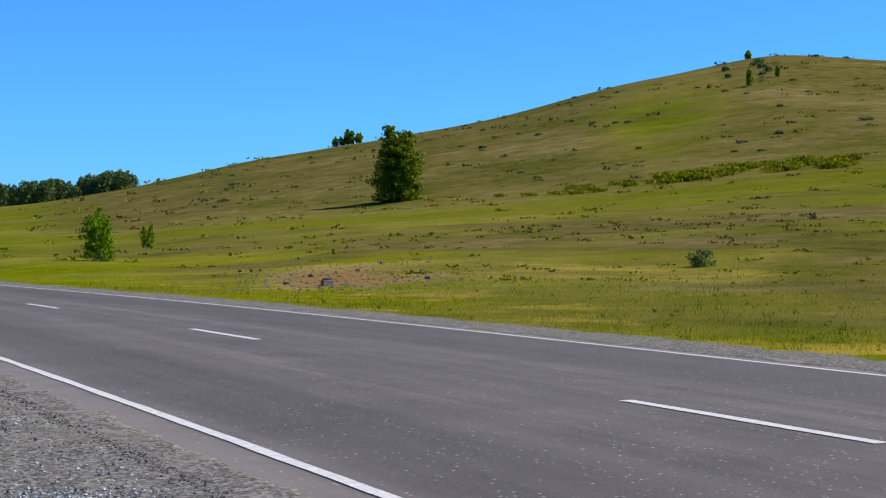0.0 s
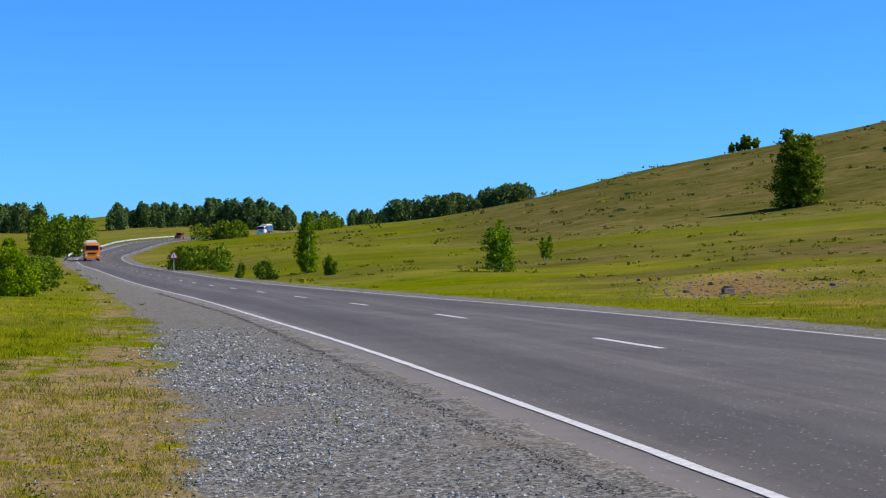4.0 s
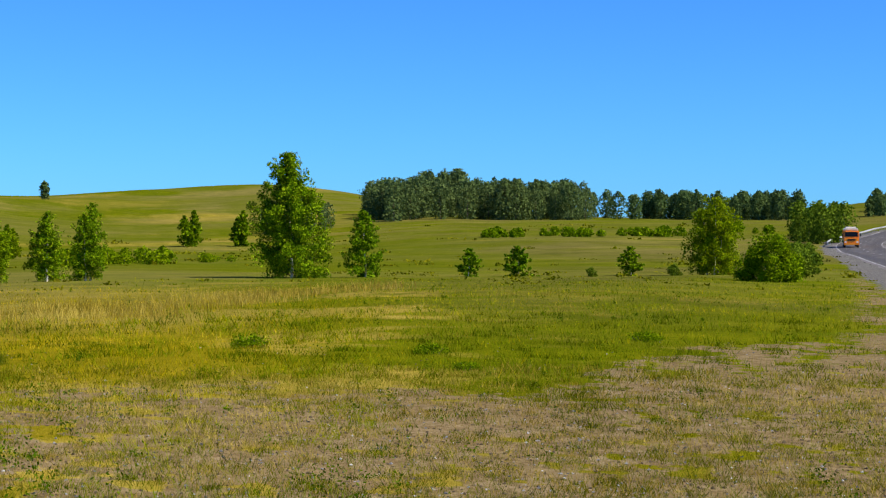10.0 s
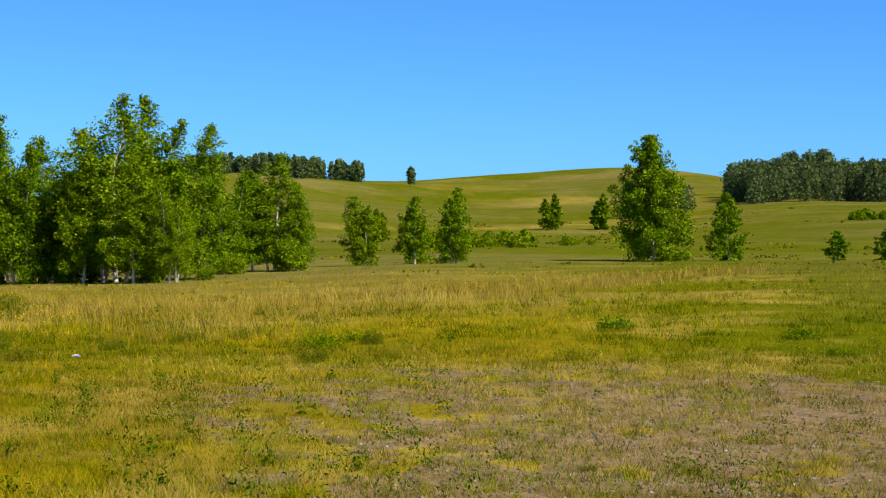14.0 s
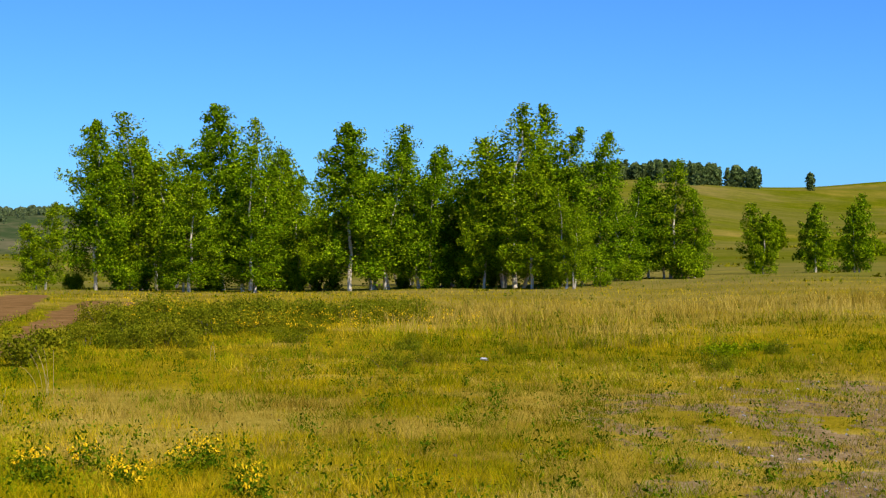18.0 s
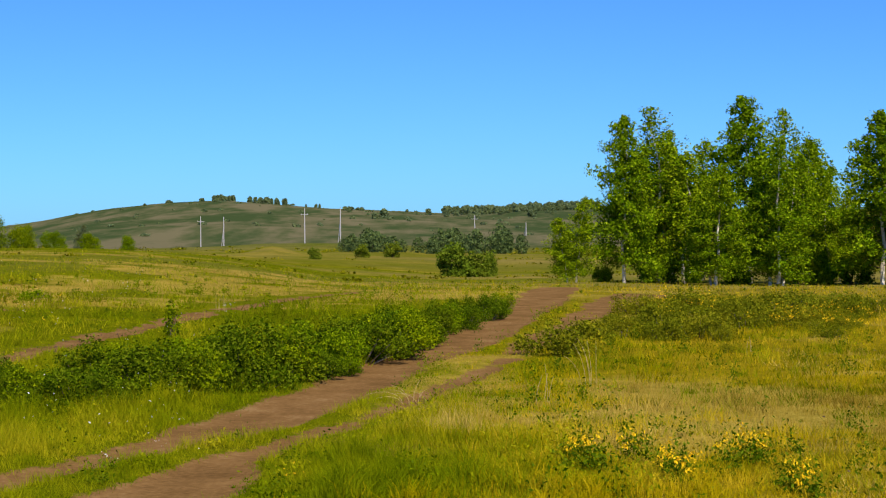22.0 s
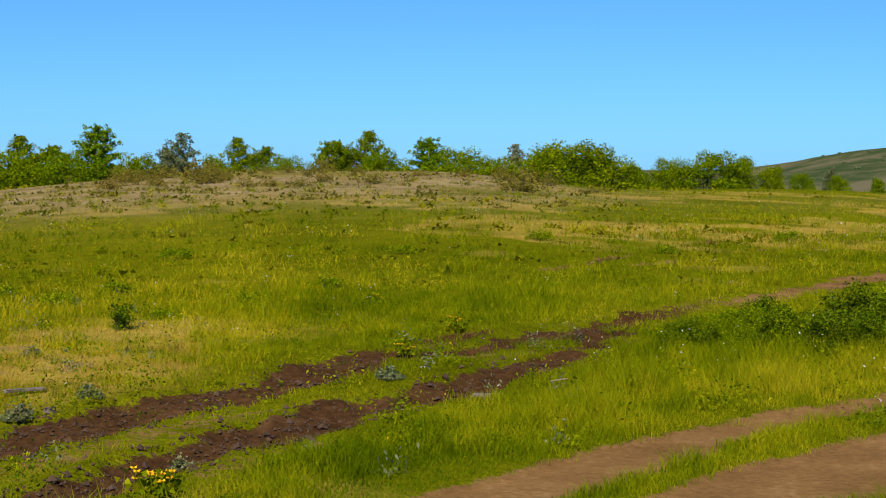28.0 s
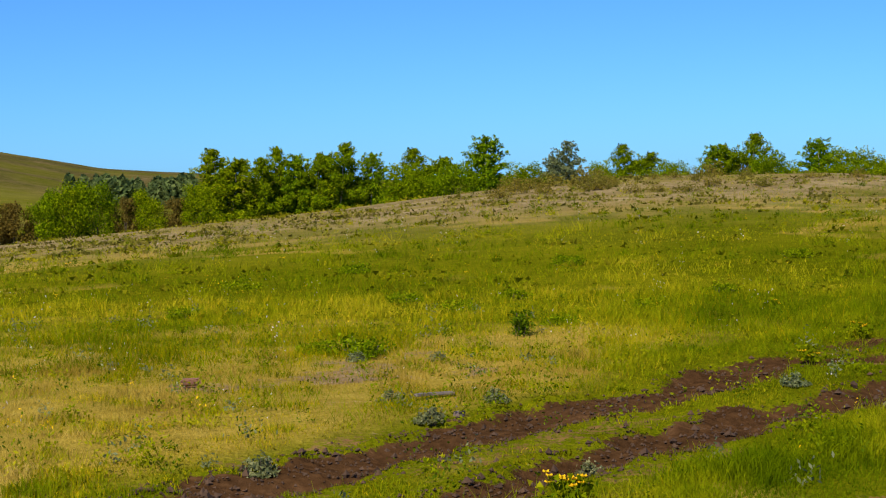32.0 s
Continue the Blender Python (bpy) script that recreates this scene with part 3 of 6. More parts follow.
M_GROUND, M_ASPHALT = ground_material(), asphalt_material()
M_PAINT = plain("worn_road_paint", (0.28, 0.275, 0.265), (0.60, 0.59, 0.57), 18, 0.8)
M_BIRCH, M_BARK = birch_bark(), plain("grey_bark", (0.05, 0.04, 0.03), (0.14, 0.115, 0.09), 12, 0.9, 0, 0.6)
M_TWIG = plain("brown_twigs", (0.05, 0.040, 0.025), (0.12, 0.095, 0.06), 12, 0.9)
M_LEAF = leaf_material("birch_leaves", (0.040, 0.090, 0.001), (0.125, 0.230, 0.003), (0.34, 0.46, 0.010), 0.24)
M_DARK = leaf_material("dark_birch_leaves", (0.055, 0.095, 0.005), (0.120, 0.175, 0.010), (0.22, 0.28, 0.022), 0.28)
# bluer than the near leaves: some haze of distance is mixed into the colour
M_WOOD = leaf_material("far_woodland_leaves", (0.046, 0.080, 0.026), (0.088, 0.138, 0.040), (0.145, 0.205, 0.064), 0.28)
M_SHRUB = leaf_material("shrub_leaves", (0.060, 0.115, 0.001), (0.145, 0.225, 0.002), (0.29, 0.36, 0.006), 0.30)
# distant leaves: the haze of the air is put into this pale, low-contrast colour
M_HAZE_TINT = leaf_material("haze_tinted_hill_leaves", (0.095, 0.145, 0.060), (0.150, 0.210, 0.085), (0.21, 0.270, 0.12), 0.4)
M_GREY_LEAF = leaf_material("silvery_leaves", (0.11, 0.135, 0.050), (0.20, 0.225, 0.090), (0.30, 0.32, 0.15))
M_HEDGE = leaf_material("hedge_leaves", (0.030, 0.066, 0.001), (0.074, 0.128, 0.003), (0.165, 0.222, 0.008), 0.25)
M_LOWSHRUB = leaf_material("low_shrub_leaves", (0.080, 0.100, 0.004), (0.160, 0.180, 0.006), (0.29, 0.28, 0.012), 0.3)
M_HEATH = leaf_material("heath_plants", (0.075, 0.065, 0.012), (0.125, 0.108, 0.020), (0.19, 0.165, 0.035), 0.2)
M_RUST = leaf_material("rusty_leaves", (0.075, 0.060, 0.010), (0.14, 0.105, 0.018), (0.22, 0.17, 0.035), 0.3)
M_DRY_LEAF = leaf_material("dry_shrub_leaves", (0.11, 0.095, 0.012), (0.19, 0.165, 0.022), (0.28, 0.24, 0.040), 0.3)
M_GRASS = blade_material("green_grass", (0.15, (0.160, 0.158, 0.001)), (0.42, (0.315, 0.268, 0.002)), (0.62, (0.44, 0.335, 0.005)), (0.85, (0.58, 0.425, 0.020)), through=0.25)
M_LUSH = blade_material("lush_grass", (0.12, (0.070, 0.118, 0.001)), (0.42, (0.155, 0.205, 0.002)), (0.65, (0.250, 0.268, 0.004)), (0.9, (0.38, 0.345, 0.010)), through=0.25)
M_TUFT = blade_material("dark_tuft_grass", (0.12, (0.045, 0.070, 0.001)), (0.5, (0.100, 0.125, 0.002)), (0.9, (0.22, 0.22, 0.005)), through=0.25)
M_MEADOW = blade_material("olive_meadow_grass", (0.12, (0.095, 0.112, 0.002)), (0.5, (0.150, 0.155, 0.004)), (0.9, (0.225, 0.205, 0.009)), through=0.2)
M_MOSS = blade_material("mossy_grass", (0.12, (0.070, 0.072, 0.001)), (0.5, (0.150, 0.135, 0.003)), (0.9, (0.26, 0.215, 0.006)), through=0.2)
M_STRAW = blade_material("dry_straw_grass", (0.1, (0.23, 0.165, 0.014)), (0.5, (0.37, 0.272, 0.036)), (0.9, (0.53, 0.41, 0.085)), through=0.25)
M_YELLOW = blade_material("yellow_flowers", (0.2, (0.75, 0.42, 0.008)), (0.8, (0.95, 0.66, 0.02)), through=0.3)
M_WHITE = blade_material("white_flowers", (0.2, (0.55, 0.55, 0.45)), (0.8, (0.75, 0.75, 0.68)), through=0.3)

# ---- mesh helpers ----


def mesh_of(name, verts, faces, material, smooth_faces=False):
    """A mesh from an array of points and an array of faces with the same number of corners."""
    verts, faces = np.asarray(verts, np.float32), np.asarray(faces, np.int32)
    me = bpy.data.meshes.new(name)
    n = faces.shape[1]
    me.vertices.add(len(verts))
    me.vertices.foreach_set("co", verts.ravel())
    me.loops.add(faces.size)
    me.loops.foreach_set("vertex_index", faces.ravel())
    me.polygons.add(len(faces))
    me.polygons.foreach_set("loop_start", np.arange(0, faces.size, n, dtype=np.int32))
    me.polygons.foreach_set("loop_total", np.full(len(faces), n, np.int32))
    me.polygons.foreach_set("use_smooth", np.full(len(faces), smooth_faces))
    me.materials.append(material)
    me.update(calc_edges=True)
    return me


def attribute(me, name, values):
    a = me.attributes.new(name, "FLOAT", "POINT")
    a.data.foreach_set("value", np.asarray(values, np.float32))


def part(name, bm, material, parent, label=""):
    """One mesh object from a bmesh, under a thing or a part."""
    me = bpy.data.meshes.new(name)
    bm.to_mesh(me)
    bm.free()
    me.materials.append(material)
    ob = new(name, me)
    ob.parent = parent
    return tagged(ob, label)


def thing(name, label, category, x=0, y=0, z=0, turn=0, group="", kind=""):
    ob = new(name)
    ob.empty_display_size = 0.2
    ob.matrix_basis = pose(x, y, z, 0, 0, turn)
    return tagged(ob, label, category, group, kind)


def box(bm, x, y, z, sx, sy, sz, bevel=0.0, taper=1.0):
    """A bevelled block in a bmesh: centre, sizes, and the top's scale."""
    made = bmesh.ops.create_cube(bm, size=1)["verts"]
    for v in made:
        k = taper if v.co.z > 0 else 1
        v.co = Vector((x + v.co.x * sx * k, y + v.co.y * sy * k, z + v.co.z * sz))
    if bevel:
        edges = list({e for v in made for e in v.link_edges})
        bmesh.ops.bevel(bm, geom=edges, offset=bevel, segments=2, affect="EDGES", clamp_overlap=True)
    return bm


def tube(verts, faces, a, b, ra, rb, sides=6):
    """Adds a tapered tube from a to b to lists of points and quads."""
    a, b = np.array(a, float), np.array(b, float)
    d = (b - a) / (np.linalg.norm(b - a) + 1e-9)
    u = np.cross(d, (0.3, 0.9, 0.2))
    u /= np.linalg.norm(u)
    v = np.cross(d, u)
    base = len(verts)
    for p, r in ((a, ra), (b, rb)):
        for k in range(sides):
            t = 2 * math.pi * k / sides
            verts.append(p + (u * math.cos(t) + v * math.sin(t)) * r)
    for k in range(sides):
        faces.append((base + k, base + (k + 1) % sides, base + sides + (k + 1) % sides, base + sides + k))


# ---- the ground ----


def lushness(az, d):
    """How fresh the grass is: golden before the grove and on the trodden ground, green elsewhere."""
    gold = (0.10 * smooth(12, 18, az) + 0.90 * smooth(42, 54, az)) * (1 - smooth(80, 93, az - 14 * (1 - smooth(6.2, 7.6, d)))) * (1 - smooth(45, 70, d))
    trodden = smooth(14, 22, az) * (1 - smooth(40, 50, az)) * (1 - smooth(11, 15, d))
    pale = smooth(122, 134, az) * np.exp(-((d - 9.8) / 2.5) ** 2)
    slope = (1 - smooth(9, 14, az)) * smooth(15, 24, d)
    return np.clip(1 - gold - 0.5 * trodden - 0.6 * pale - 0.15 * slope - 0.12 * smooth(112, 124, az) * smooth(10, 13, d), 0, 1)


view_az = np.concatenate([np.arange(-24, 152, 0.28), np.arange(152, 336, 4.0)])
rings = np.concatenate([np.concatenate([[0.0004], np.linspace(0.2, 3.4, 15)]), np.exp(np.linspace(math.log(3.6), math.log(70), 250)), np.exp(np.linspace(math.log(72), math.log(4200), 120))])
na, nr = len(view_az), len(rings)
ga, gd = np.meshgrid(np.radians(view_az), rings, indexing="ij")
gx, gy = (-gd * np.sin(ga)).ravel(), (gd * np.cos(ga)).ravel()
cover = zones(gx, gy)
gz = ground_z(gx, gy, cover)
ii, jj = np.meshgrid(np.arange(na), np.arange(nr - 1), indexing="ij")
v00 = (ii * nr + jj).ravel()
v10 = (((ii + 1) % na) * nr + jj).ravel()
quads = np.stack([v00, v00 + 1, v10 + 1, v10], 1)
centre = len(gx)
ground_mesh = mesh_of("ground", np.vstack([np.stack([gx, gy, gz], 1), [[0, 0, gz[0]]]]), quads, M_GROUND, True)
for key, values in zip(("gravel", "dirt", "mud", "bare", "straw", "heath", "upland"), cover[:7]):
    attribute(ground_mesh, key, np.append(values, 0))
attribute(ground_mesh, "fresh", np.append(cover[9], 0))
attribute(ground_mesh, "far", np.append(smooth(20, 48, gd).ravel(), 0))
attribute(ground_mesh, "tan", np.append(cover[10], 0))
lush_z = np.maximum(lushness(np.degrees(ga), gd), 1 - smooth(0.5, 1.0, mud_distance(gx, gy)).reshape(ga.shape))
attribute(ground_mesh, "lush", np.append((lush_z * (1 - smooth(152, 190, np.degrees(ga)) + smooth(300, 336, np.degrees(ga)))).ravel(), 0))
tagged(new("ground", ground_mesh), "grassy steppe meadow with gravel shoulder, ruts and hills", "ground", kind="structure")

# ---- the asphalt road ----


def strip(name, line, normal, left, right, lift, material, label, category, attr=False, pieces=(0.0, 1.0), crown=0.0, kind="structure"):
    """A band along a line between two offsets; a few columns wide, with a skirt down at both edges."""
    cols = np.array([left] + list(left + (right - left) * np.array(pieces)) + [right])
    pts, across = [], []
    for k, c in enumerate(cols):
        drop = -0.12 if k in (0, len(cols) - 1) else 0
        wob = 0
        if attr and k in (0, 1, len(cols) - 2, len(cols) - 1):
            wob = (fbm(line[:, 0] + c, line[:, 1], 0.9, 3, 5) - 0.5) * 0.16 * np.sign(c)
        p = line[:, :2] + normal * np.reshape(c + wob, (-1, 1))
        z = line[:, 2] + lift + drop - crown * abs(c) - TILT * c
        pts.append(np.column_stack([p, z]))
        across.append(np.full(len(line), 1 - (c - left) / (right - left)))
    n, w = len(line), len(cols)
    verts = np.stack(pts, 1).reshape(-1, 3)
    i, j = np.meshgrid(np.arange(n - 1), np.arange(w - 1), indexing="ij")
    a = (i * w + j).ravel()
    me = mesh_of(name, verts, np.stack([a, a + 1, a + w + 1, a + w], 1), material, False)
    if attr:
        attribute(me, "across", np.stack(across, 1).ravel())
    return tagged(new(name, me), label, category, kind=kind)


FINE = spline(ROAD[::6], 0.4)
FINE_S, FINE_N = along(FINE)
PIECES = tuple(np.linspace(0, 1, 23))
strip("road", FINE, FINE_N, -PAVED, PAVED, 0.0, M_ASPHALT, "worn grey two-lane asphalt road with dusty edges", "road", True, PIECES, 0.004)


def marking(name, s0, s1, off, width, label):
    keep = (FINE_S >= s0) & (FINE_S <= s1)
    line, normal = FINE[keep], FINE_N[keep]
    ends = []
    for s in (s0, s1):
        ends.append([np.interp(s, FINE_S, FINE[:, k]) for k in range(3)] + [np.interp(s, FINE_S, FINE_N[:, k]) for k in range(2)])
    line = np.vstack([ends[0][:3], line, ends[1][:3]])
    normal = np.vstack([ends[0][3:], normal, ends[1][3:]])
    pts = []
    at_s = np.clip(np.concatenate([[s0], FINE_S[keep], [s1]]), s0, s1)
    if off > 0:
        off = off - 0.10 + 0.26 * np.exp(-((at_s - near_s - 26) / 14) ** 2) + 0.10 * smooth(near_s + 40, near_s + 70, at_s)
    for c in (-0.5, 0.5):
        rag = (fbm(line[:, 0], line[:, 1] + c, 0.25, 2, 8) - 0.5) * 0.03
        pts.append(np.column_stack([line[:, :2] + normal * np.reshape(off + c * width + rag, (-1, 1)), line[:, 2] + 0.006 - 0.004 * np.abs(off) - TILT * (off + c * width)]))
    n = len(line)
    i = np.arange(n - 1)
    me = mesh_of(name, np.vstack(pts), np.stack([i, i + n, i + n + 1, i + 1], 1), M_PAINT)
    return tagged(new(name, me), label, "road marking", "road markings", "structure")


near_s = FINE_S[np.argmin(np.hypot(FINE[:, 0] - 1.5, FINE[:, 1] - 12.6))]
total_s = FINE_S[-1]
marking("edge_line", 0, total_s, LANE, 0.10, "white painted road edge line, slightly worn")
marking("edge_line", 0, total_s, -LANE, 0.10, "white painted road edge line, slightly worn")
for k in range(-6, 27):
    s = near_s + 12 * k
    if 0 < s - 3 and s < total_s:
        marking("centre_dash", s - 3, s, 0.0, 0.13, "short white painted centre dash")

# ---- trees ----


def leaf_triangles(rng, pos, facing, size):
    """One small three-cornered leaf at every point, turned roughly to its facing."""
    n = len(pos)
    a = np.cross(facing, rng.normal(0, 1, (n, 3)))
    a /= np.linalg.norm(a, axis=1)[:, None] + 1e-9
    b = np.cross(facing, a)
    b /= np.linalg.norm(b, axis=1)[:, None] + 1e-9
    s = np.reshape(size * rng.uniform(0.65, 1.5, n), (n, 1))
    verts = np.stack([pos - a * s, pos + a * s * 0.75 + b * s * 0.75, pos + a * s * 0.5 - b * s * 0.8], 1).reshape(-1, 3)
    return verts, np.arange(n * 3).reshape(-1, 3)


def birch(seed, height, width, stems=1, leaves=5000, leaf=0.07, clear=0.12, bark=None, leaf_mat=None, label="", group="", lean=0.06, splay=0.10, taper=0.8, name="birch_tree", low=0.55, limbs=0):
    """A birch of one or more pale stems, thin rising limbs hung with leaf sprays, and a pointed ragged crown."""
    rng = np.random.default_rng(seed)
    stem_meshes, sprays, bv, bf = [], [], [], []
    for s in range(stems):
        verts, faces = [], []
        ang = rng.uniform(0, 6.28) if s == 0 else ang + 6.28 / stems + rng.uniform(-0.5, 0.5)
        out = np.array([math.cos(ang), math.sin(ang), 0])
        base = out * (0.05 + 0.06 * width * (stems > 1))
        top_h = height * (1.0 if s == 0 else rng.uniform(0.70, 0.96))
        tilt = out * ((splay * width + lean * height * rng.uniform(0.3, 1)) * (1 if stems > 1 else 0.4))
        p, r = base.copy(), 0.0100 * top_h + 0.012
        n = 9
        line = []
        for k in range(n + 1):
            t = k / n
            q = base + tilt * t ** 1.2 + np.array([rng.normal(0, 0.010), rng.normal(0, 0.010), 0]) * height * (0 < k) + np.array([0, 0, top_h * t])
            if k:
                tube(verts, faces, p, q, r * (1 - (k - 1) / n * 0.93), r * (1 - k / n * 0.93))
            else:
                q[2] -= 0.15
            p = q
            line.append(q)
        line = np.array(line)
        # a narrower crown for each stem of a many-stemmed tree
        own = width * (1.0 if stems == 1 else 0.80 if stems == 2 else 0.70)
        count = limbs or int((60 + height * 7) / stems ** 0.45)
        for k in range(count):
            u = ((k + rng.uniform(0, 1)) / count) ** 0.82
            t = clear + (1 - clear) * u
            start = np.array([np.interp(t * n, range(n + 1), line[:, c]) for c in range(3)])
            outline = (1 - u) ** taper * (low + (1 - low) * min(1, u / 0.28)) + 0.05
            reach = own * 0.5 * outline * (rng.uniform(0.55, 1.0) if k % 6 else rng.uniform(0.95, 1.12))
            a = 2.4 * k + rng.uniform(-0.6, 0.6)
            rise = reach * rng.uniform(0.25, 0.8) * (0.25 + 0.8 * min(1, 2.5 * u))
            tip = start + np.array([math.cos(a) * reach, math.sin(a) * reach, rise])
            mid = (start + tip) / 2 + np.array([0, 0, 0.08 * reach])
            rb = r * (1 - t * 0.9) * 0.26
            tube(bv, bf, start, mid, rb, rb * 0.6, 4)
            tube(bv, bf, mid, tip, rb * 0.6, rb * 0.2, 4)
            steps = max(3, int(reach / (0.036 * width + 0.05)) + 1)
            for f in np.linspace(0.34, 1.02, steps):
                f = f + rng.uniform(-0.08, 0.08)
                c = start + (tip - start) * f
                c[2] += 0.08 * reach * math.sin(min(1, f) * math.pi) - 0.10 * reach * f * rng.uniform(0, 1)
                c += rng.normal(0, 1, 3) * 0.10 * reach * (1, 1, 0.7)
                sprays.append((*c, (0.019 * width + 0.0105 * height) * rng.uniform(0.5, 1.35) * (1 - 0.45 * u)))
        stem_meshes.append(mesh_of("stem", verts, faces, bark or M_BIRCH, True))
        for t in np.linspace(0.86, 1.0, 6):
            c = [np.interp(t * n, range(n + 1), line[:, k]) for k in range(3)]
            sprays.append((c[0], c[1], c[2] + 0.006 * height, 0.013 * height * (1.25 - t) * 2.6))
    tree = thing(name, label, "tree", group=group)
    for me in stem_meshes:
        new("trunk", me).parent = tree
    limbwork = new("branchwork", mesh_of("branchwork", bv, bf, M_TWIG, True))
    limbwork.parent = tree
    tagged(limbwork, kind="stuff")
    sprays = np.array(sprays)
    share = sprays[:, 3] ** 1.6
    pick = rng.choice(len(sprays), leaves, p=share / share.sum())
    off = rng.normal(0, 1, (leaves, 3))
    off *= (np.minimum(1, 1.9 / np.linalg.norm(off, axis=1)) * sprays[pick, 3])[:, None] * (1, 1, 1.15)
    off[:, 2] -= 0.35 * sprays[pick, 3]
    pos = sprays[pick, :3] + off
    pos[:, 2] = np.maximum(pos[:, 2], 0.05)
    away = pos - (0, 0, 0.4 * height)
    facing = away / (np.linalg.norm(away, axis=1)[:, None] + 1e-6) * 0.35 + (0, 0, 0.12) + rng.normal(0, 0.8, (leaves, 3))
    lv, lf = leaf_triangles(rng, pos, facing, leaf)
    crown = new("crown", mesh_of("crown", lv, lf, leaf_mat or M_LEAF))
    crown.parent = tree
    return tree


def bush(seed, height, width, leaves=1500, leaf=0.06, leaf_mat=None, label="", group="", name="bush"):
    """A shrub: thin stems fanned out from the ground and uneven leafy lobes down to the grass."""
    rng = np.random.default_rng(seed)
    verts, faces, lobes = [], [], []
    for k in range(30):
        a, out = rng.uniform(0, 6.28), math.sqrt(rng.uniform(0, 1)) * 0.42 * width
        h = height * (1 - 0.6 * (out / (0.5 * width)) ** 2) * (rng.uniform(0.45, 0.92) if k % 5 < 3 else rng.uniform(0.08, 0.4))
        c = np.array([math.cos(a) * out, math.sin(a) * out, h])
        if k < 16:
            tube(verts, faces, (c[0] * 0.3, c[1] * 0.3, -0.05), c * (1, 1, 0.92), 0.010 * height + 0.003, 0.003, 4)
        lobes.append((*c, rng.uniform(0.13, 0.24) * (0.5 * width + 0.5 * height)))
    lobes = np.array(lobes)
    shrub = thing(name, label, "bush", group=group)
    twigs = new("branchwork", mesh_of("branchwork", verts, faces, M_BARK, True))
    twigs.parent = shrub
    pick = rng.integers(0, len(lobes), leaves)
    v = rng.normal(0, 1, (leaves, 3))
    v /= np.linalg.norm(v, axis=1)[:, None]
    pos = lobes[pick, :3] + v * (lobes[pick, 3] * rng.uniform(0.35, 1.08, leaves) ** 0.7)[:, None] * (1, 1, 0.9)
    low = pos[:, 2] < 0.03
    pos[low, 2] = rng.uniform(0.03, 0.4 * height, low.sum())
    lv, lf = leaf_triangles(rng, pos, v * 0.6 + (0, 0, 0.2) + rng.normal(0, 0.6, (leaves, 3)), leaf)
    crown = new("foliage", mesh_of("foliage", lv, lf, leaf_mat or M_SHRUB))
    crown.parent = shrub
    return shrub


FORMS = {}


def stand(ob, az, d, turn=0.0, scale=1.0, label="", group="", wide=1.0):
    """Sets a tree or bush on the ground; the first one is placed, later ones are copies."""
    x, y = polar(az, d)
    m = pose(x, y, ground_at(x, y) - 0.02, 0, 0, turn)
    key = ob.name
    if key not in FORMS:
        FORMS[key] = ob
        ob.matrix_basis = m @ Matrix.Diagonal((scale * wide, scale * wide, scale, 1))
        made = ob
    else:
        ob = FORMS[key]
        made = copy_thing(ob, m)
        made.matrix_basis = m @ Matrix.Diagonal((scale * wide, scale * wide, scale, 1))
    return tagged(made, label, group=group)


# lone trees across the road
stand(birch(1, 9.4, 8.0, 3, 22000, 0.14, 0.0, leaf_mat=M_DARK, label="broad dark-leaved birch tree on the hillside", lean=0.01, splay=0.06, taper=0.55, low=0.8), 1.65, 200, wide=1.15)
stand(birch(2, 3.2, 2.9, 4, 6000, 0.055, 0.04, label="young bushy birch beside the road", taper=0.6, low=0.7), 12.5, 95)
stand(birch(3, 1.9, 1.4, 2, 2200, 0.05, 0.1, label="small slender birch sapling in the grass"), 10.75, 120)
stand(birch(4, 5.1, 2.7, 2, 9000, 0.06, 0.03, label="slender young birch at the roadside", taper=0.6, splay=0.03, lean=0.01), 19.56, 130)
# meadow trees
BIG = birch(5, 6.3, 4.7, 1, 40000, 0.052, 0.0, label="tall full birch tree in the meadow grass", taper=0.62, low=0.85, limbs=130)
stand(BIG, 47.6, 80)
stand(birch(6, 3.4, 2.5, 1, 12000, 0.046, 0.0, label="small bushy birch beside the tall birch", taper=0.7, low=0.9, limbs=70), 44.9, 80)
YOUNG = birch(7, 4.6, 3.1, 2, 14000, 0.052, 0.03, label="young birch with a leafy crown", lean=0.01, splay=0.05, taper=0.6, low=0.8)
stand(YOUNG, 58.3, 75, 0, 0.72, wide=1.15)
stand(YOUNG, 56.4, 75, 120, 0.70, wide=1.15)
stand(YOUNG, 54.9, 76, 250, 0.80, wide=0.95)
BABY = birch(8, 1.6, 1.5, 1, 5000, 0.042, 0.0, label="small conical birch sapling in the meadow", taper=0.7, low=0.95, limbs=50)
stand(BABY, 41.1, 85, 10, 0.95, wide=1.25)
stand(BABY, 39.2, 85, 80, 1.02, wide=1.3)
stand(BABY, 35.2, 86, 200, 0.98, wide=1.25)
stand(birch(9, 4.1, 4.6, 5, 22000, 0.052, 0.0, label="round leafy birch beside the road shoulder", leaf_mat=M_SHRUB, lean=0.01, splay=0.06, taper=0.5, low=0.85), 32.2, 85)
stand(bush(10, 2.2, 2.7, 11000, 0.05, label="broad leafy bush by the road shoulder"), 30.2, 66)
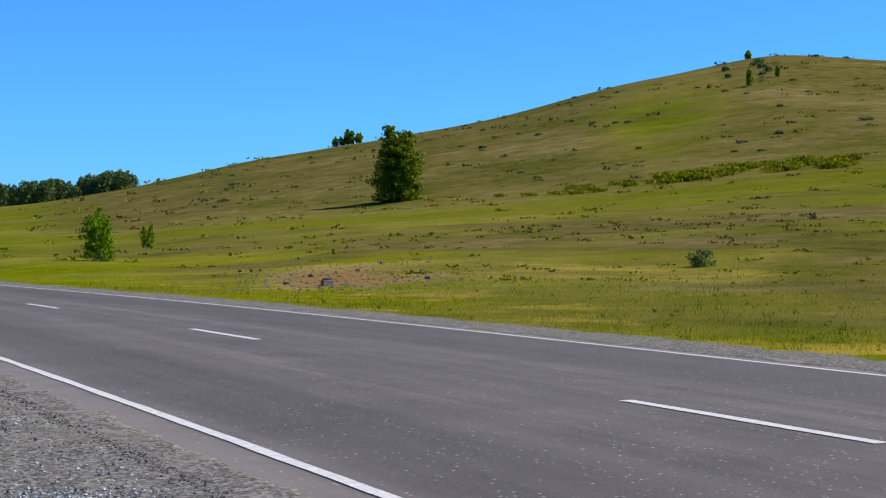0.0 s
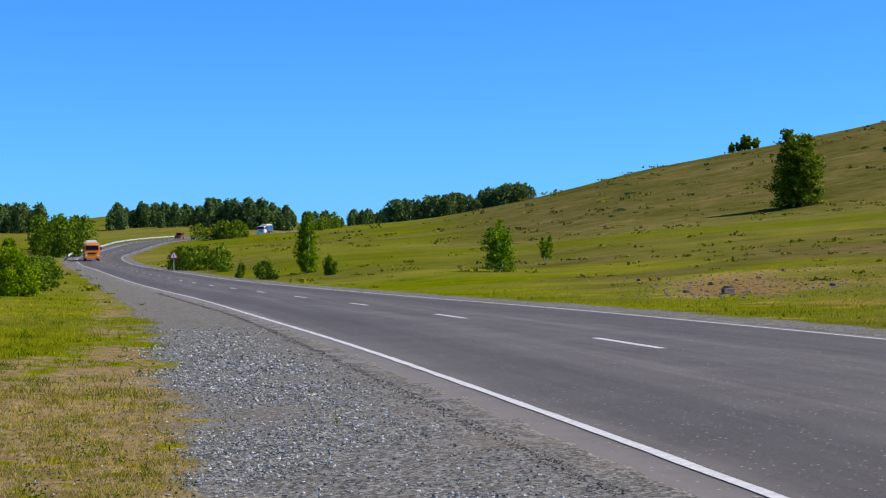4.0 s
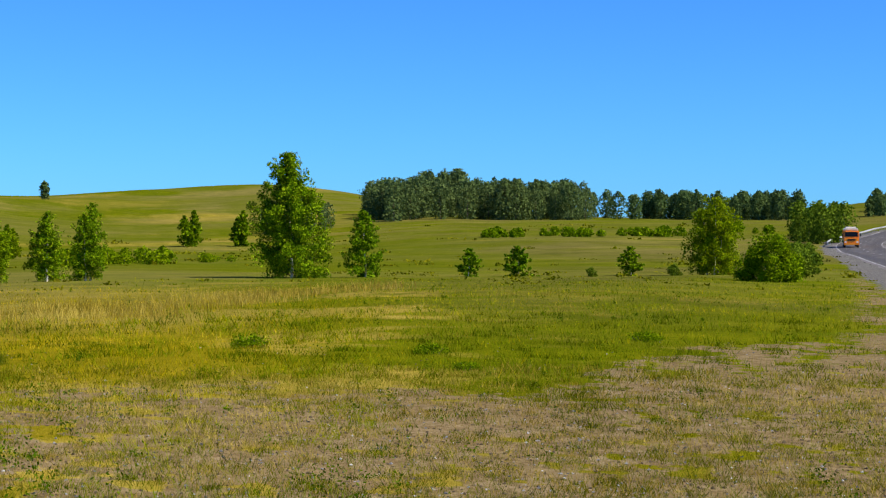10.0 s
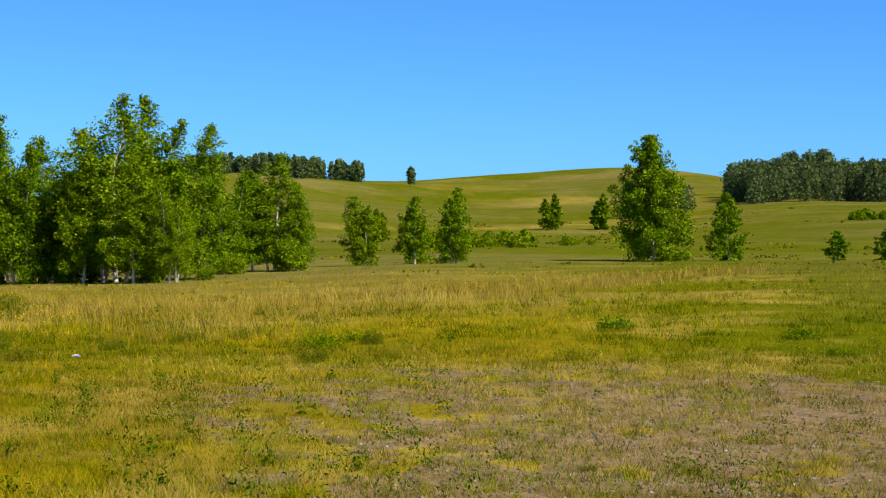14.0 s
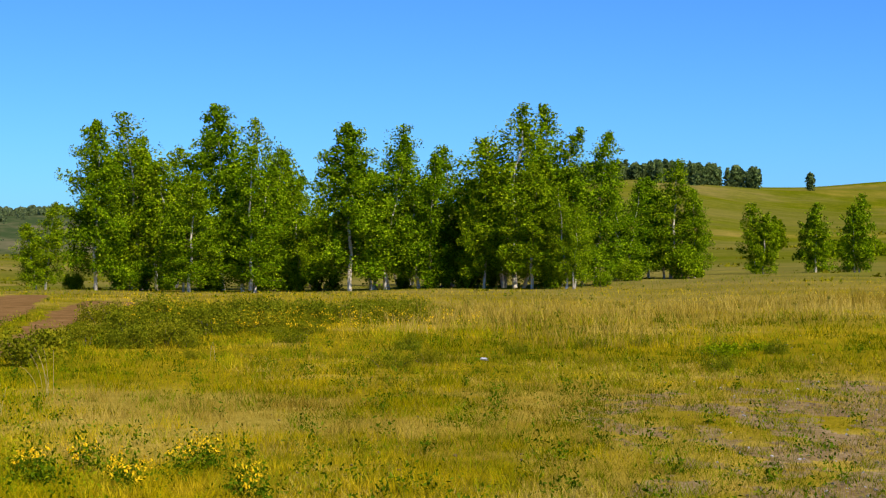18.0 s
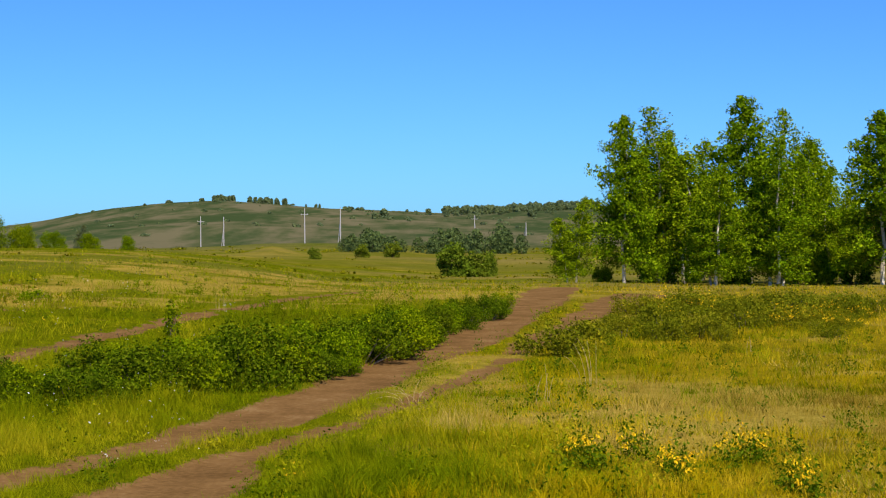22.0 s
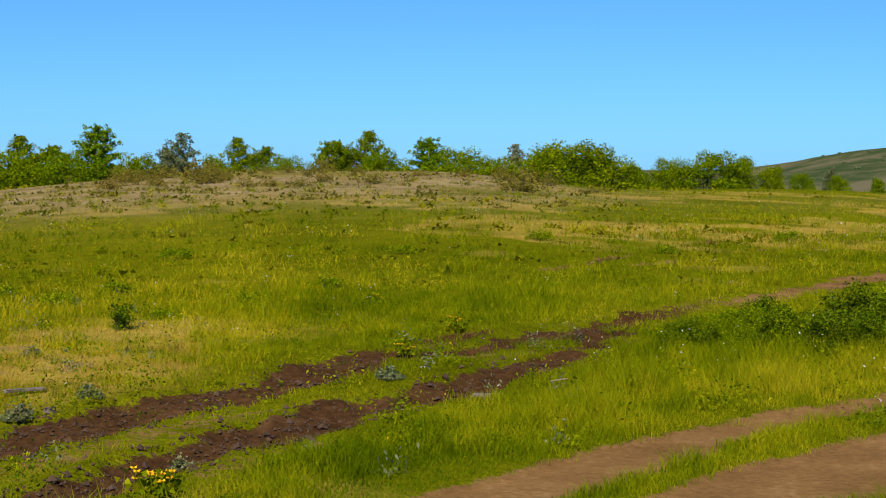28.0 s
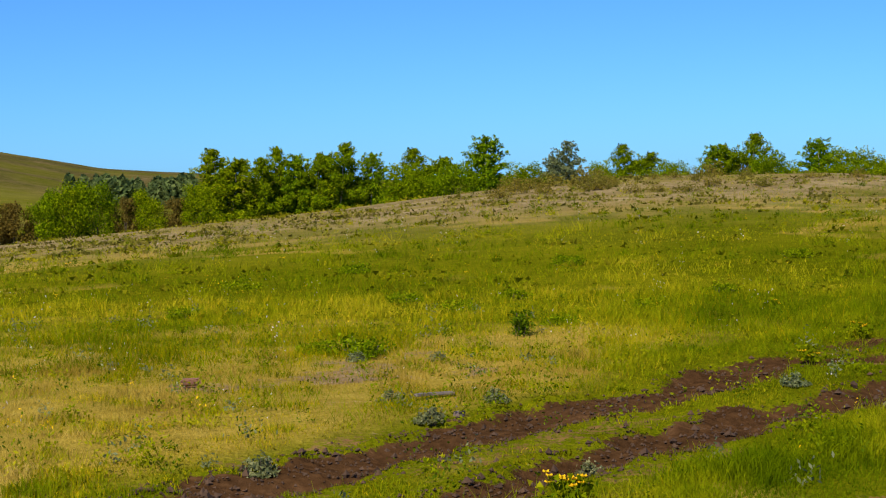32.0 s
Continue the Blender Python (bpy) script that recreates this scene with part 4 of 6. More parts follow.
# the birch grove: variants set out side by side
G = [birch(20 + k, 7.6, w, st, n, 0.050, c, label="birch with pale stems in the grove", group="birch grove", taper=tp, low=lo, splay=0.09)
     for k, (w, st, n, c, tp, lo) in enumerate(((4.5, 2, 29000, 0.08, 0.66, 0.75), (3.9, 1, 25000, 0.09, 0.70, 0.8), (5.2, 4, 30000, 0.12, 0.60, 0.65), (4.1, 3, 27000, 0.06, 0.70, 0.8)))]
for k, (az, d, h) in enumerate(((84.3, 57, 3.1), (82.4, 58, 6.1), (80.4, 60, 6.6), (81.4, 63, 6.0), (79.2, 56, 4.2), (77.8, 61, 7.1), (76.5, 62, 6.8), (77.0, 57, 5.2), (74.9, 66, 5.0),
                                (73.3, 58, 6.2), (72.2, 60, 6.3), (70.5, 60, 5.8), (69.4, 62, 5.6), (68.4, 58, 4.6), (67.3, 59, 6.8), (65.8, 60, 7.0), (64.5, 60, 5.9), (66.6, 56, 4.4), (65.2, 55, 3.6),
                                (63.2, 68, 4.4), (61.6, 70, 5.2), (60.6, 70, 3.9), (71.2, 68, 5.4), (75.6, 70, 5.6), (79.8, 68, 5.8), (62.3, 72, 4.6))):
    stand(G[k % 4], az, d, 67 * k, h / 7.6, group="birch grove", wide=(1.2, 1.05, 1.25, 1.0, 1.3)[k % 5])

UNDER = bush(28, 2.2, 2.2, 5000, 0.06, leaf_mat=M_LEAF, label="leafy birch scrub at the foot of the grove", group="scrub in the grove")
for k, (az, d) in enumerate(((83.2, 59), (81.0, 58.5), (79.9, 60), (78.4, 59.5), (76.0, 61), (75.2, 60), (74.2, 62), (71.3, 61), (70.0, 59.5), (68.8, 60), (67.9, 60.5), (66.0, 57.5), (64.0, 58.5), (63.0, 66), (61.0, 69))):
    stand(UNDER, az, d, 97 * k, (0.35, 0.6, 0.3, 0.5, 0.75)[k % 5], group="scrub in the grove")

# ---- woods, far and near: many trees nobody could count ----


def wood(name, seed, spots, clump, per_tree, material, label, trunk=True, kind="stuff", category="woodland"):
    """One mass of trees; spots are rows of azimuth, distance, height and width."""
    rng = np.random.default_rng(seed)
    spots = np.array(spots)
    n = len(spots)
    x, y = -spots[:, 1] * np.sin(np.radians(spots[:, 0])), spots[:, 1] * np.cos(np.radians(spots[:, 0]))
    z = ground_z(x, y)
    k = np.repeat(np.arange(n), int(per_tree * 1.5))
    m = len(k)
    h, w = spots[k, 2], spots[k, 3]
    u = rng.uniform(0.0, 1, m) ** 0.9
    a = rng.uniform(0, 2 * math.pi, m)
    lobes = 1 + 0.22 * np.sin(3 * a + k * 1.7 + u * 5) + 0.14 * np.sin(5 * a + k * 2.3 - u * 9)
    r = 0.5 * w * np.clip(1 - (np.abs(u - 0.40) / 0.635) ** 3.6, 0.05, 1) * np.sqrt(rng.uniform(0.25, 1, m)) * lobes
    pos = np.stack([x[k] + r * np.cos(a), y[k] + r * np.sin(a), z[k] + u * h * rng.uniform(0.9, 1.05, m)], 1)
    facing = np.stack([np.cos(a), np.sin(a), (u - 0.3) * 0.4], 1) * 0.7 + rng.normal(0, 0.55, (m, 3))
    verts, faces = leaf_triangles(rng, pos, facing, clump * np.clip(h / np.mean(spots[:, 2]), 0.6, 1.4))
    mass = tagged(new(name, mesh_of(name, verts, faces, material)), label, category, kind=kind)
    if trunk:
        tv, tf = [], []
        for i in range(n):
            tube(tv, tf, (x[i], y[i], z[i] - 0.3), (x[i] + rng.normal(0, 0.2), y[i], z[i] + spots[i, 2] * 0.8), 0.012 * spots[i, 2], 0.03, 4)
        stems = new("trunks", mesh_of("trunks", tv, tf, M_BARK))
        stems.parent = mass
        tagged(stems, kind="stuff")
    return mass


wr = np.random.default_rng(77)


def belt(az0, az1, d0, d1, n, h0, h1, slim=0.5):
    out = []
    heart = wr.uniform(az0, az1, max(1, n // 6))
    for _ in range(n):
        h = wr.uniform(h0, h1)
        at = wr.uniform(az0, az1) if wr.uniform() < 0.4 else float(np.clip(wr.choice(heart) + wr.normal(0, 0.05 * (az1 - az0)), az0, az1))
        out.append((at, wr.uniform(d0, d1), h, h * slim * wr.uniform(0.8, 1.3)))
    return out


wood("woodland", 1, belt(36.5, 44.6, 478, 540, 150, 9, 13) + belt(43.2, 44.9, 470, 520, 12, 9, 12) + belt(41, 43, 520, 560, 20, 13, 15.5), 0.36, 420, M_WOOD, "dense dark green birch wood on the far meadow edge")
wood("woodland", 2, belt(28.4, 36.4, 500, 560, 44, 5.5, 9.5) + belt(33.0, 34.6, 500, 530, 14, 8, 9.5) + belt(29.4, 31.6, 500, 530, 18, 7.5, 9.5), 0.34, 380, M_WOOD, "thin row of far birches with gaps")
wood("woodland", 3, belt(20.2, 26.6, 520, 600, 120, 5, 8.5) + belt(20.8, 23.2, 520, 560, 30, 8, 10.5) + belt(12, 20.5, 560, 660, 110, 4, 7), 0.40, 260, M_WOOD, "dark green woods beyond the bend of the road")
wood("woodland", 4, belt(11.0, 16.5, 470, 500, 120, 4.0, 7.0, 0.62), 0.34, 220, M_WOOD, "dark birch wood at the foot of the hill")
wood("woodland", 5, belt(60.2, 68, 640, 760, 150, 6, 9) + belt(57.6, 60, 690, 720, 16, 7, 10) + [(56.3, 720, 8, 4)], 0.6, 200, M_WOOD, "woods along the top of the green hill")
wood("woodland", 6, belt(46.2, 48.6, 420, 450, 22, 7, 9.5), 0.32, 420, M_WOOD, "dark birch copse on the far slope")
# the distant hill's trees get their haze from the leaf colour alone
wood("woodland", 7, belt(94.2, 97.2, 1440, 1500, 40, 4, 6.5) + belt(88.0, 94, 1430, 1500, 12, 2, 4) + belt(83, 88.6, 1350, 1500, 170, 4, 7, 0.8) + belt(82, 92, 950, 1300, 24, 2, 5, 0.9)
     + belt(90, 101, 900, 1400, 22, 1.2, 2.8, 1.6), 0.9, 200, M_HAZE_TINT, "haze-tinted trees and scrub on the distant hill", False)
wood("woodland", 8, belt(88.2, 92.4, 270, 330, 22, 2.2, 4.2, 0.8) + belt(85.8, 89.0, 290, 340, 22, 3.0, 5.6, 0.7), 0.22, 300, M_WOOD, "clumps of trees in the low ground under the power line")
wood("woodland", 9, belt(137.5, 143.6, 380, 460, 70, 4, 7.5), 0.6, 200, M_WOOD, "dark wood beyond the grassy rise")
wood("woodland", 10, belt(35.8, 40.4, 296, 306, 50, 0.7, 1.7, 1.3) + belt(33.0, 35.4, 310, 325, 20, 0.9, 2.0, 1.2) + belt(30, 32.5, 330, 360, 14, 1.2, 2.2, 1.2), 0.2, 130, M_SHRUB, "strip of low bushes along the far meadow")
wood("woodland", 11, belt(52.0, 56, 145, 160, 34, 0.9, 1.6, 1.3) + belt(49.5, 52, 160, 175, 10, 0.6, 1.0, 1.4), 0.13, 130, M_SHRUB, "low bushes in the dip of the meadow")
wood("woodland", 12, belt(27.4, 29.2, 285, 345, 40, 3.0, 7.6, 0.55) + belt(28.1, 29.9, 120, 200, 22, 0.8, 1.9, 1.2), 0.18, 330, M_DARK, "tall bushes crowding the road bend")
wood("woodland", 13, belt(22.4, 24.6, 182, 200, 20, 1.4, 2.8, 1.0) + belt(21.9, 22.6, 165, 180, 4, 1.2, 1.7, 1.2) + belt(18, 19.8, 380, 460, 10, 2, 4.5, 0.9) + belt(20.9, 23.6, 380, 400, 22, 2, 4.5, 0.9), 0.20, 240, M_DARK, "leafy bushes on the inside of the road bend")
wood("woodland", 16, belt(83, 102, 620, 1450, 80, 0.4, 1.0, 3.5), 0.5, 60, M_HAZE_TINT, "scattered haze-tinted scrub over the distant hill", False)
wood("woodland", 14, belt(-16, 11, 210, 430, 60, 0.12, 0.30, 6) + belt(-12.5, -9.5, 330, 400, 8, 0.7, 1.1, 2.2), 0.22, 60, M_WOOD, "scattered low scrub on the grassy hill", False)
wood("woodland", 15, belt(-15, -8, 184, 194, 40, 0.4, 0.75, 4.5) + belt(-8, -2, 180, 192, 16, 0.25, 0.45, 5.0), 0.16, 110, M_LOWSHRUB, "yellow-green thicket below the hill", False)

# trees and bushes that stand alone
stand(birch(30, 8, 6.5, 2, 2600, 0.3, 0.04, label="lone rounded tree with a shadow on the far slope", leaf_mat=M_SHRUB, name="tree"), 51.2, 350)
FAR = birch(31, 8, 6.0, 2, 2600, 0.3, 0.04, label="lone dark tree on the far slope", leaf_mat=M_SHRUB, name="tree")
stand(FAR, 49.4, 350, 40)
stand(FAR, 57.8, 200, 90, 0.55)
stand(FAR, 57.4, 210, 190, 0.5)
HILL = birch(32, 5, 4.2, 2, 900, 0.32, 0.05, label="small tree on the bare hill", leaf_mat=M_SHRUB, name="tree")
stand(HILL, -11.0, 440, 0, 0.55, wide=1.3)
stand(HILL, -11.05, 320, 40, 0.7, wide=0.7)
stand(HILL, -12.05, 335, 80, 0.5, wide=0.7)
for k, (az, s) in enumerate(((3.15, 0.6), (3.5, 0.85), (3.75, 0.5), (4.0, 0.55))):
    stand(HILL, az, 428, 70 * k, s, wide=1.35)
ROADBUSH = bush(33, 1.5, 1.9, 1800, 0.08, leaf_mat=M_DARK, label="round green bush beside the road")
stand(ROADBUSH, 21.05, 118)
stand(ROADBUSH, 18.7, 118, 90, 1.0, wide=0.6)
stand(ROADBUSH, 21.95, 126, 200, 0.9, wide=0.5)
stand(ROADBUSH, 28.9, 92, 30, 0.8, "leafy bush at the edge of the road shoulder")
stand(ROADBUSH, 29.3, 80, 130, 0.85, "leafy bush at the edge of the road shoulder")
stand(ROADBUSH, 33.6, 82, 30, 0.42, "tiny green bush in the meadow")
stand(ROADBUSH, 36.6, 84, 60, 0.36, "tiny green bush in the meadow")
stand(bush(34, 0.75, 1.05, 900, 0.04, leaf_mat=M_WOOD, label="dark twiggy bush on the grassy slope"), -9.5, 60)
DELL = bush(35, 3.4, 3.6, 3200, 0.13, leaf_mat=M_DARK, label="broad green bush in the low ground")
stand(DELL, 87.6, 120, 0, 0.62)
stand(DELL, 88.4, 118, 50, 0.8)
stand(DELL, 87.08, 132, 90, 0.68, wide=0.6)
stand(DELL, 93.5, 190, 0, 0.45)
stand(DELL, 91.7, 215, 80, 0.6)
stand(DELL, 90.6, 225, 160, 0.7)

# trees and bushes behind the low rise
R1 = birch(40, 4.6, 4.0, 2, 26000, 0.050, 0.0, label="leafy birch behind the grassy rise", leaf_mat=M_SHRUB, taper=0.58, low=0.95, splay=0.12, lean=0.02, group="trees behind the rise")
R2 = birch(41, 4.6, 3.0, 1, 17000, 0.054, 0.0, label="slender birch behind the grassy rise", taper=0.42, low=0.9, lean=0.01, group="trees behind the rise")
R3 = birch(42, 4.2, 3.8, 2, 15000, 0.055, 0.0, label="silvery-leaved tree behind the grassy rise", leaf_mat=M_GREY_LEAF, taper=0.52, low=0.95, splay=0.12, group="trees behind the rise", name="tree")
R4 = bush(43, 3.6, 4.4, 9500, 0.064, leaf_mat=M_SHRUB, label="rounded leafy bush behind the grassy rise", group="bushes behind the rise")

R5 = bush(44, 3.6, 4.0, 4500, 0.09, leaf_mat=M_RUST, label="rusty brown-leaved bush behind the grassy rise", group="bushes behind the rise")


def behind(ob, az, top, d=98.0, wide=1.0, full=4.6):
    """Stands a tree behind the rise so that its top reaches the given elevation."""
    x, y = polar(az, d)
    h = EYE + d * math.tan(math.radians(top + 0.2)) - ground_at(x, y)
    stand(ob, az, d, az * 47 % 360, h / full, wide=wide)


for az, top, w in ((137.8, 1.12, 1.35), (136.2, 1.14, 1.0), (133.7, 1.22, 1.2), (130.4, 1.0, 1.3), (122.8, 0.98, 1.2), (119.1, 1.24, 1.2), (134.7, 0.9, 0.8)):
    behind(R1, az, top, wide=w * 1.05)
for az, top, w in ((135.2, 0.8, 1.1), (132.5, 0.8, 1.0), (128.2, 1.32, 1.15), (120.0, 0.8, 1.0), (116.4, 0.95, 1.2)):
    behind(R2, az, top, wide=w * 1.05)
for az, top, w in ((125.5, 1.1, 1.1), (113.2, 0.78, 1.0), (101.9, 0.0, 0.9)):
    behind(R3, az, top, wide=w * 1.05, full=4.2)
for az, top, w in ((131.2, 0.6, 1.0), (129.7, 0.7, 0.9), (126.8, 0.55, 0.9), (124.0, 0.5, 0.9), (121.8, 0.5, 1.0), (117.8, 0.75, 1.0), (115.3, 0.85, 1.1), (114.2, 0.5, 1.1), (112.3, 0.95, 1.1),
                   (111.0, 1.1, 1.1), (109.9, 0.95, 1.1), (108.7, 0.2, 1.0), (107.6, 0.45, 1.0), (106.3, 0.72, 1.2), (105.2, 0.5, 1.0), (104.0, 0.15, 1.0), (102.9, -0.12, 1.0), (101.6, -0.2, 1.0), (100.3, -0.3, 0.9)):
    behind(R4, az, top, 84, w, 3.6)
for k, az in enumerate((138.8, 139.6, 140.6, 141.4, 142.4, 143.3, 144.2, 145.2, 146.0)):
    behind((R4, R5)[k in (1, 3, 7, 8)], az, (0.0, -0.45, -0.1, -0.4, 0.2, 0.25, 0.0, -0.45, -0.4)[k], 74, 0.75, 3.6)

# ---- low shrubs along the dirt road ----
HEDGE = [bush(50 + k, 0.60, 1.15, 6500, (0.015, 0.015, 0.013)[k], leaf_mat=(M_HEDGE, M_HEDGE, M_SHRUB)[k], label="low %s green shrub along the dirt road" % ("dark", "dark", "brighter")[k], group="shrubs by the dirt road", name="shrub") for k in range(3)]
hr = random.Random(4)
FRONT = ((109.5, 10.5, 0.24), (107.3, 10.5, 0.30), (105.4, 10.5, 0.38), (103.4, 10.5, 0.46), (101.5, 10.6, 0.52), (99.4, 11.1, 0.56), (97.3, 11.6, 0.58), (95.2, 12.2, 0.58), (94.1, 12.7, 0.58), (91.8, 14.8, 0.57), (90.4, 17.0, 0.52), (88.4, 20.2, 0.44), (86.8, 24, 0.36))
for k in range(54):
    t = (k % 27 + hr.uniform(0, 1)) / 27 * (len(FRONT) - 1)
    f0, f1, u = FRONT[int(t)], FRONT[min(int(t) + 1, len(FRONT) - 1)], t - int(t)
    a, d, h = (f0[c] * (1 - u) + f1[c] * u for c in range(3))
    stand(HEDGE[k % 3], a, d + (0.65 + hr.uniform(-0.1, 0.3) if k < 27 else 1.3 + hr.uniform(-0.3, 0.7)), 83 * k, h / 0.60 * hr.uniform(0.36, 0.86), wide=hr.uniform(0.9, 1.25))
LOW = [bush(60 + k, 0.42, 1.3, 3600, 0.016, leaf_mat=M_LOWSHRUB, label="low green shrub with yellow blossom in the grass", group="shrubs before the grove", name="shrub") for k in range(2)]
for k in range(46):
    a = 82.6 - 12.5 * (k + hr.uniform(0, 1)) / 46
    stand(LOW[k % 2], a, 20.2 + 0.42 * (82.6 - a) + hr.uniform(-0.8, 5.0), 71 * k, 0.28 + 0.62 * hr.random() ** 2, wide=hr.uniform(0.7, 1.4))
for k in range(12):
    stand(LOW[k % 2], hr.uniform(56, 80), hr.uniform(14, 19), 71 * k, hr.uniform(0.25, 0.45), wide=hr.uniform(0.5, 0.9))
BANK = [LOW[0], bush(62, 0.42, 1.1, 3600, 0.015, leaf_mat=M_LOWSHRUB, label="low leafy green shrub on the bank of the dirt road", group="shrubs before the grove", name="shrub")]
for k in range(30):
    a = hr.uniform(75.0, 86.0)
    stand(BANK[k % 3 > 0], a, 15.2 + 0.5 * (86.0 - a) + 4.5 * hr.random() ** 1.5, 71 * k, 0.35 + 0.65 * hr.random() ** 2, wide=hr.uniform(0.7, 1.3))
RISE = bush(63, 0.9, 1.6, 700, 0.04, leaf_mat=M_DRY_LEAF, label="dry brownish shrub on the grassy rise", group="shrubs on the rise", name="shrub")
for k in range(34):
    stand(RISE, 110 + 18 * (1 - hr.random() ** 1.4), hr.uniform(41, 54), 53 * k, 0.28 + 0.42 * hr.random() ** 1.5, wide=hr.uniform(0.8, 1.6))
stand(bush(64, 0.5, 0.22, 420, 0.022, leaf_mat=M_SHRUB, label="dark upright weed beside the muddy track", name="shrub"), 99.5, 18.1, 0, 0.85)
stand(bush(65, 0.34, 0.22, 700, 0.012, leaf_mat=M_HEDGE, label="upright dark green weed in the grass", name="shrub"), 128.4, 12.5, 0, 0.9)

# ---- grass ----


def scatter(rng, n, az0, az1, d0, d1):
    """Points that thin out with distance."""
    az = np.radians(rng.uniform(az0, az1, n))
    d = np.exp(rng.uniform(math.log(d0), math.log(d1), n))
    return -d * np.sin(az), d * np.cos(az), d


def blades(name, rng, x, y, height, width, lean, material, label, jointed=True):
    """Curved two-joint blades standing on the ground; all arguments are arrays."""
    n = len(x)
    z = ground_z(x, y) - 0.01
    a = rng.uniform(0, 2 * math.pi, n)
    side = np.stack([np.cos(a), np.sin(a), np.zeros(n)], 1) * (width * 0.5)[:, None]
    b = rng.uniform(0, 2 * math.pi, n)
    bend = np.stack([np.cos(b), np.sin(b), np.zeros(n)], 1) * (height * lean * rng.uniform(0.2, 1.0, n))[:, None]
    base = np.stack([x, y, z], 1)
    up = np.stack([np.zeros(n), np.zeros(n), height], 1)
    mid = base + up * 0.55 + bend * 0.35
    tip = base + up * (1 - 0.25 * lean)[:, None] + bend
    if not jointed:
        verts = np.stack([base - side, base + side, tip], 1).reshape(-1, 3)
        return tagged(new(name, mesh_of(name, verts, np.arange(n * 3).reshape(-1, 3), material)), label, "grass", kind="stuff")
    verts = np.stack([base - side, base + side, mid + side * 0.8, tip, mid - side * 0.8], 1).reshape(-1, 3)
    k = np.arange(n)[:, None] * 5
    tris = np.concatenate([k + [0, 1, 2], k + [0, 2, 4], k + [4, 2, 3]], 1).reshape(-1, 3)
    return tagged(new(name, mesh_of(name, verts, tris, material)), label, "grass", kind="stuff")


gr = np.random.default_rng(11)
x, y, d = (np.concatenate(c) for c in zip(scatter(gr, 660000, -18, 147, 5.2, 95), scatter(gr, 260000, 14, 147, 5.2, 13), scatter(gr, 330000, 86, 147, 5.2, 17)))
gravel, dirt, mud, bare, straw, heath, upland, off, _, _, _ = zones(x, y)
az = np.degrees(np.arctan2(-x, y))
between = np.exp(-((np.degrees(np.arctan2(-x, y)) - 125) / 12) ** 2) * (1 - smooth(0.55, 0.75, mud_distance(x, y)))
keep = (abs(off) > 5.0) & (gr.uniform(0, 1, len(x)) > 0.75 * between) & (gr.uniform(0, 1, len(x)) > np.maximum.reduce([gravel * 1.01, dirt * 1.0, mud * 1.01, bare * 0.95]))
keep &= gr.uniform(0, 1, len(x)) > 0.55 * smooth(18, 26, az) * (1 - smooth(55, 70, az)) * (1 - smooth(8, 13, d))
lush = smooth(84, 95, az) * (1 - smooth(14, 24, d)) * smooth(-0.05, 0.15, 1 - straw)
clump = fbm(x, y, 0.55, 3, 33)
keep &= gr.uniform(0, 1, len(x)) < (1 - 0.6 * heath) * (0.35 + 1.1 * clump) * (1 - smooth(34, 85, d))
foot = smooth(18, 26, az) * (1 - smooth(60, 80, az)) * (1 - smooth(10, 17, d))
tall = np.exp(-((d - 29) / 7.5) ** 2) * smooth(44, 50, az) * (1 - smooth(70, 78, az))
h = (0.030 + 0.075 * clump + 0.055 * lush + 0.05 * smooth(14, 45, d)) * gr.uniform(0.5, 1.5, len(x)) * (0.55 + 0.95 * smooth(0.45, 0.75, fbm(x, y, 0.32, 2, 34))) * (1 - 0.40 * smooth(20, 45, d)) * (1 - 0.45 * foot) * (0.40 + 0.60 * smooth(0.3, 1.0, mud_distance(x, y))) * (0.45 + 0.55 * smooth(0.0, 0.5, rut_edge(x, y))) * (1 - 0.3 * smooth(108, 118, az)) * (1 - 0.5 * smooth(122, 132, az) * np.exp(-((d - 8.5) / 3.2) ** 2))
w = np.maximum(0.0032, d * 0.00047) * gr.uniform(0.7, 1.4, len(x))
dry = 0.25 + 0.5 * smooth(0.36, 0.64, fbm(x, y, 0.4, 3, 16)) + 0.22 * (gr.uniform(0, 1, len(x)) - 0.5) < 0.0 + 0.75 * straw * smooth(0.35, 0.65, fbm(x, y, 2.2, 3, 15)) + 0.52 * foot + 0.6 * bare - 0.3 * lush + 0.45 * smooth(122, 132, az) * np.exp(-((d - 9.5) / 3) ** 2)
rich = gr.uniform(0, 1, len(x)) < lushness(az, d)
for name, pick, tallness, slim, material, label in (("grass", ~dry & ~rich, 1.0, 1.0, M_GRASS, "yellow-green meadow grass, trodden short near the road"),
                                                     ("grass", ~dry & rich, 1.0, 1.0, M_LUSH, "fresh green meadow grass by the tracks"),
                                                     ("dry_grass", dry, 1.15, 0.85, M_STRAW, "dry straw-coloured meadow grass")):
    for near in (True, False):
        g = keep & pick & ((d < 7.6) == near)
        blades(name, gr, x[g], y[g], h[g] * tallness, w[g] * slim, np.full(g.sum(), 0.7), material, label, near)
x, y, d = scatter(gr, 90000, 106, 147, 5.2, 15)
md = mud_distance(x, y)
g = (zones(x, y)[2] < 0.4) & (zones(x, y)[1] < 0.3) & (md < 0.9)
x, y, d = x[g], y[g], d[g]
blades("moss_grass", gr, x, y, gr.uniform(0.012, 0.035, len(x)), gr.uniform(0.006, 0.011, len(x)), np.full(len(x), 0.9), M_MOSS, "short mossy grass between the muddy ruts", False)
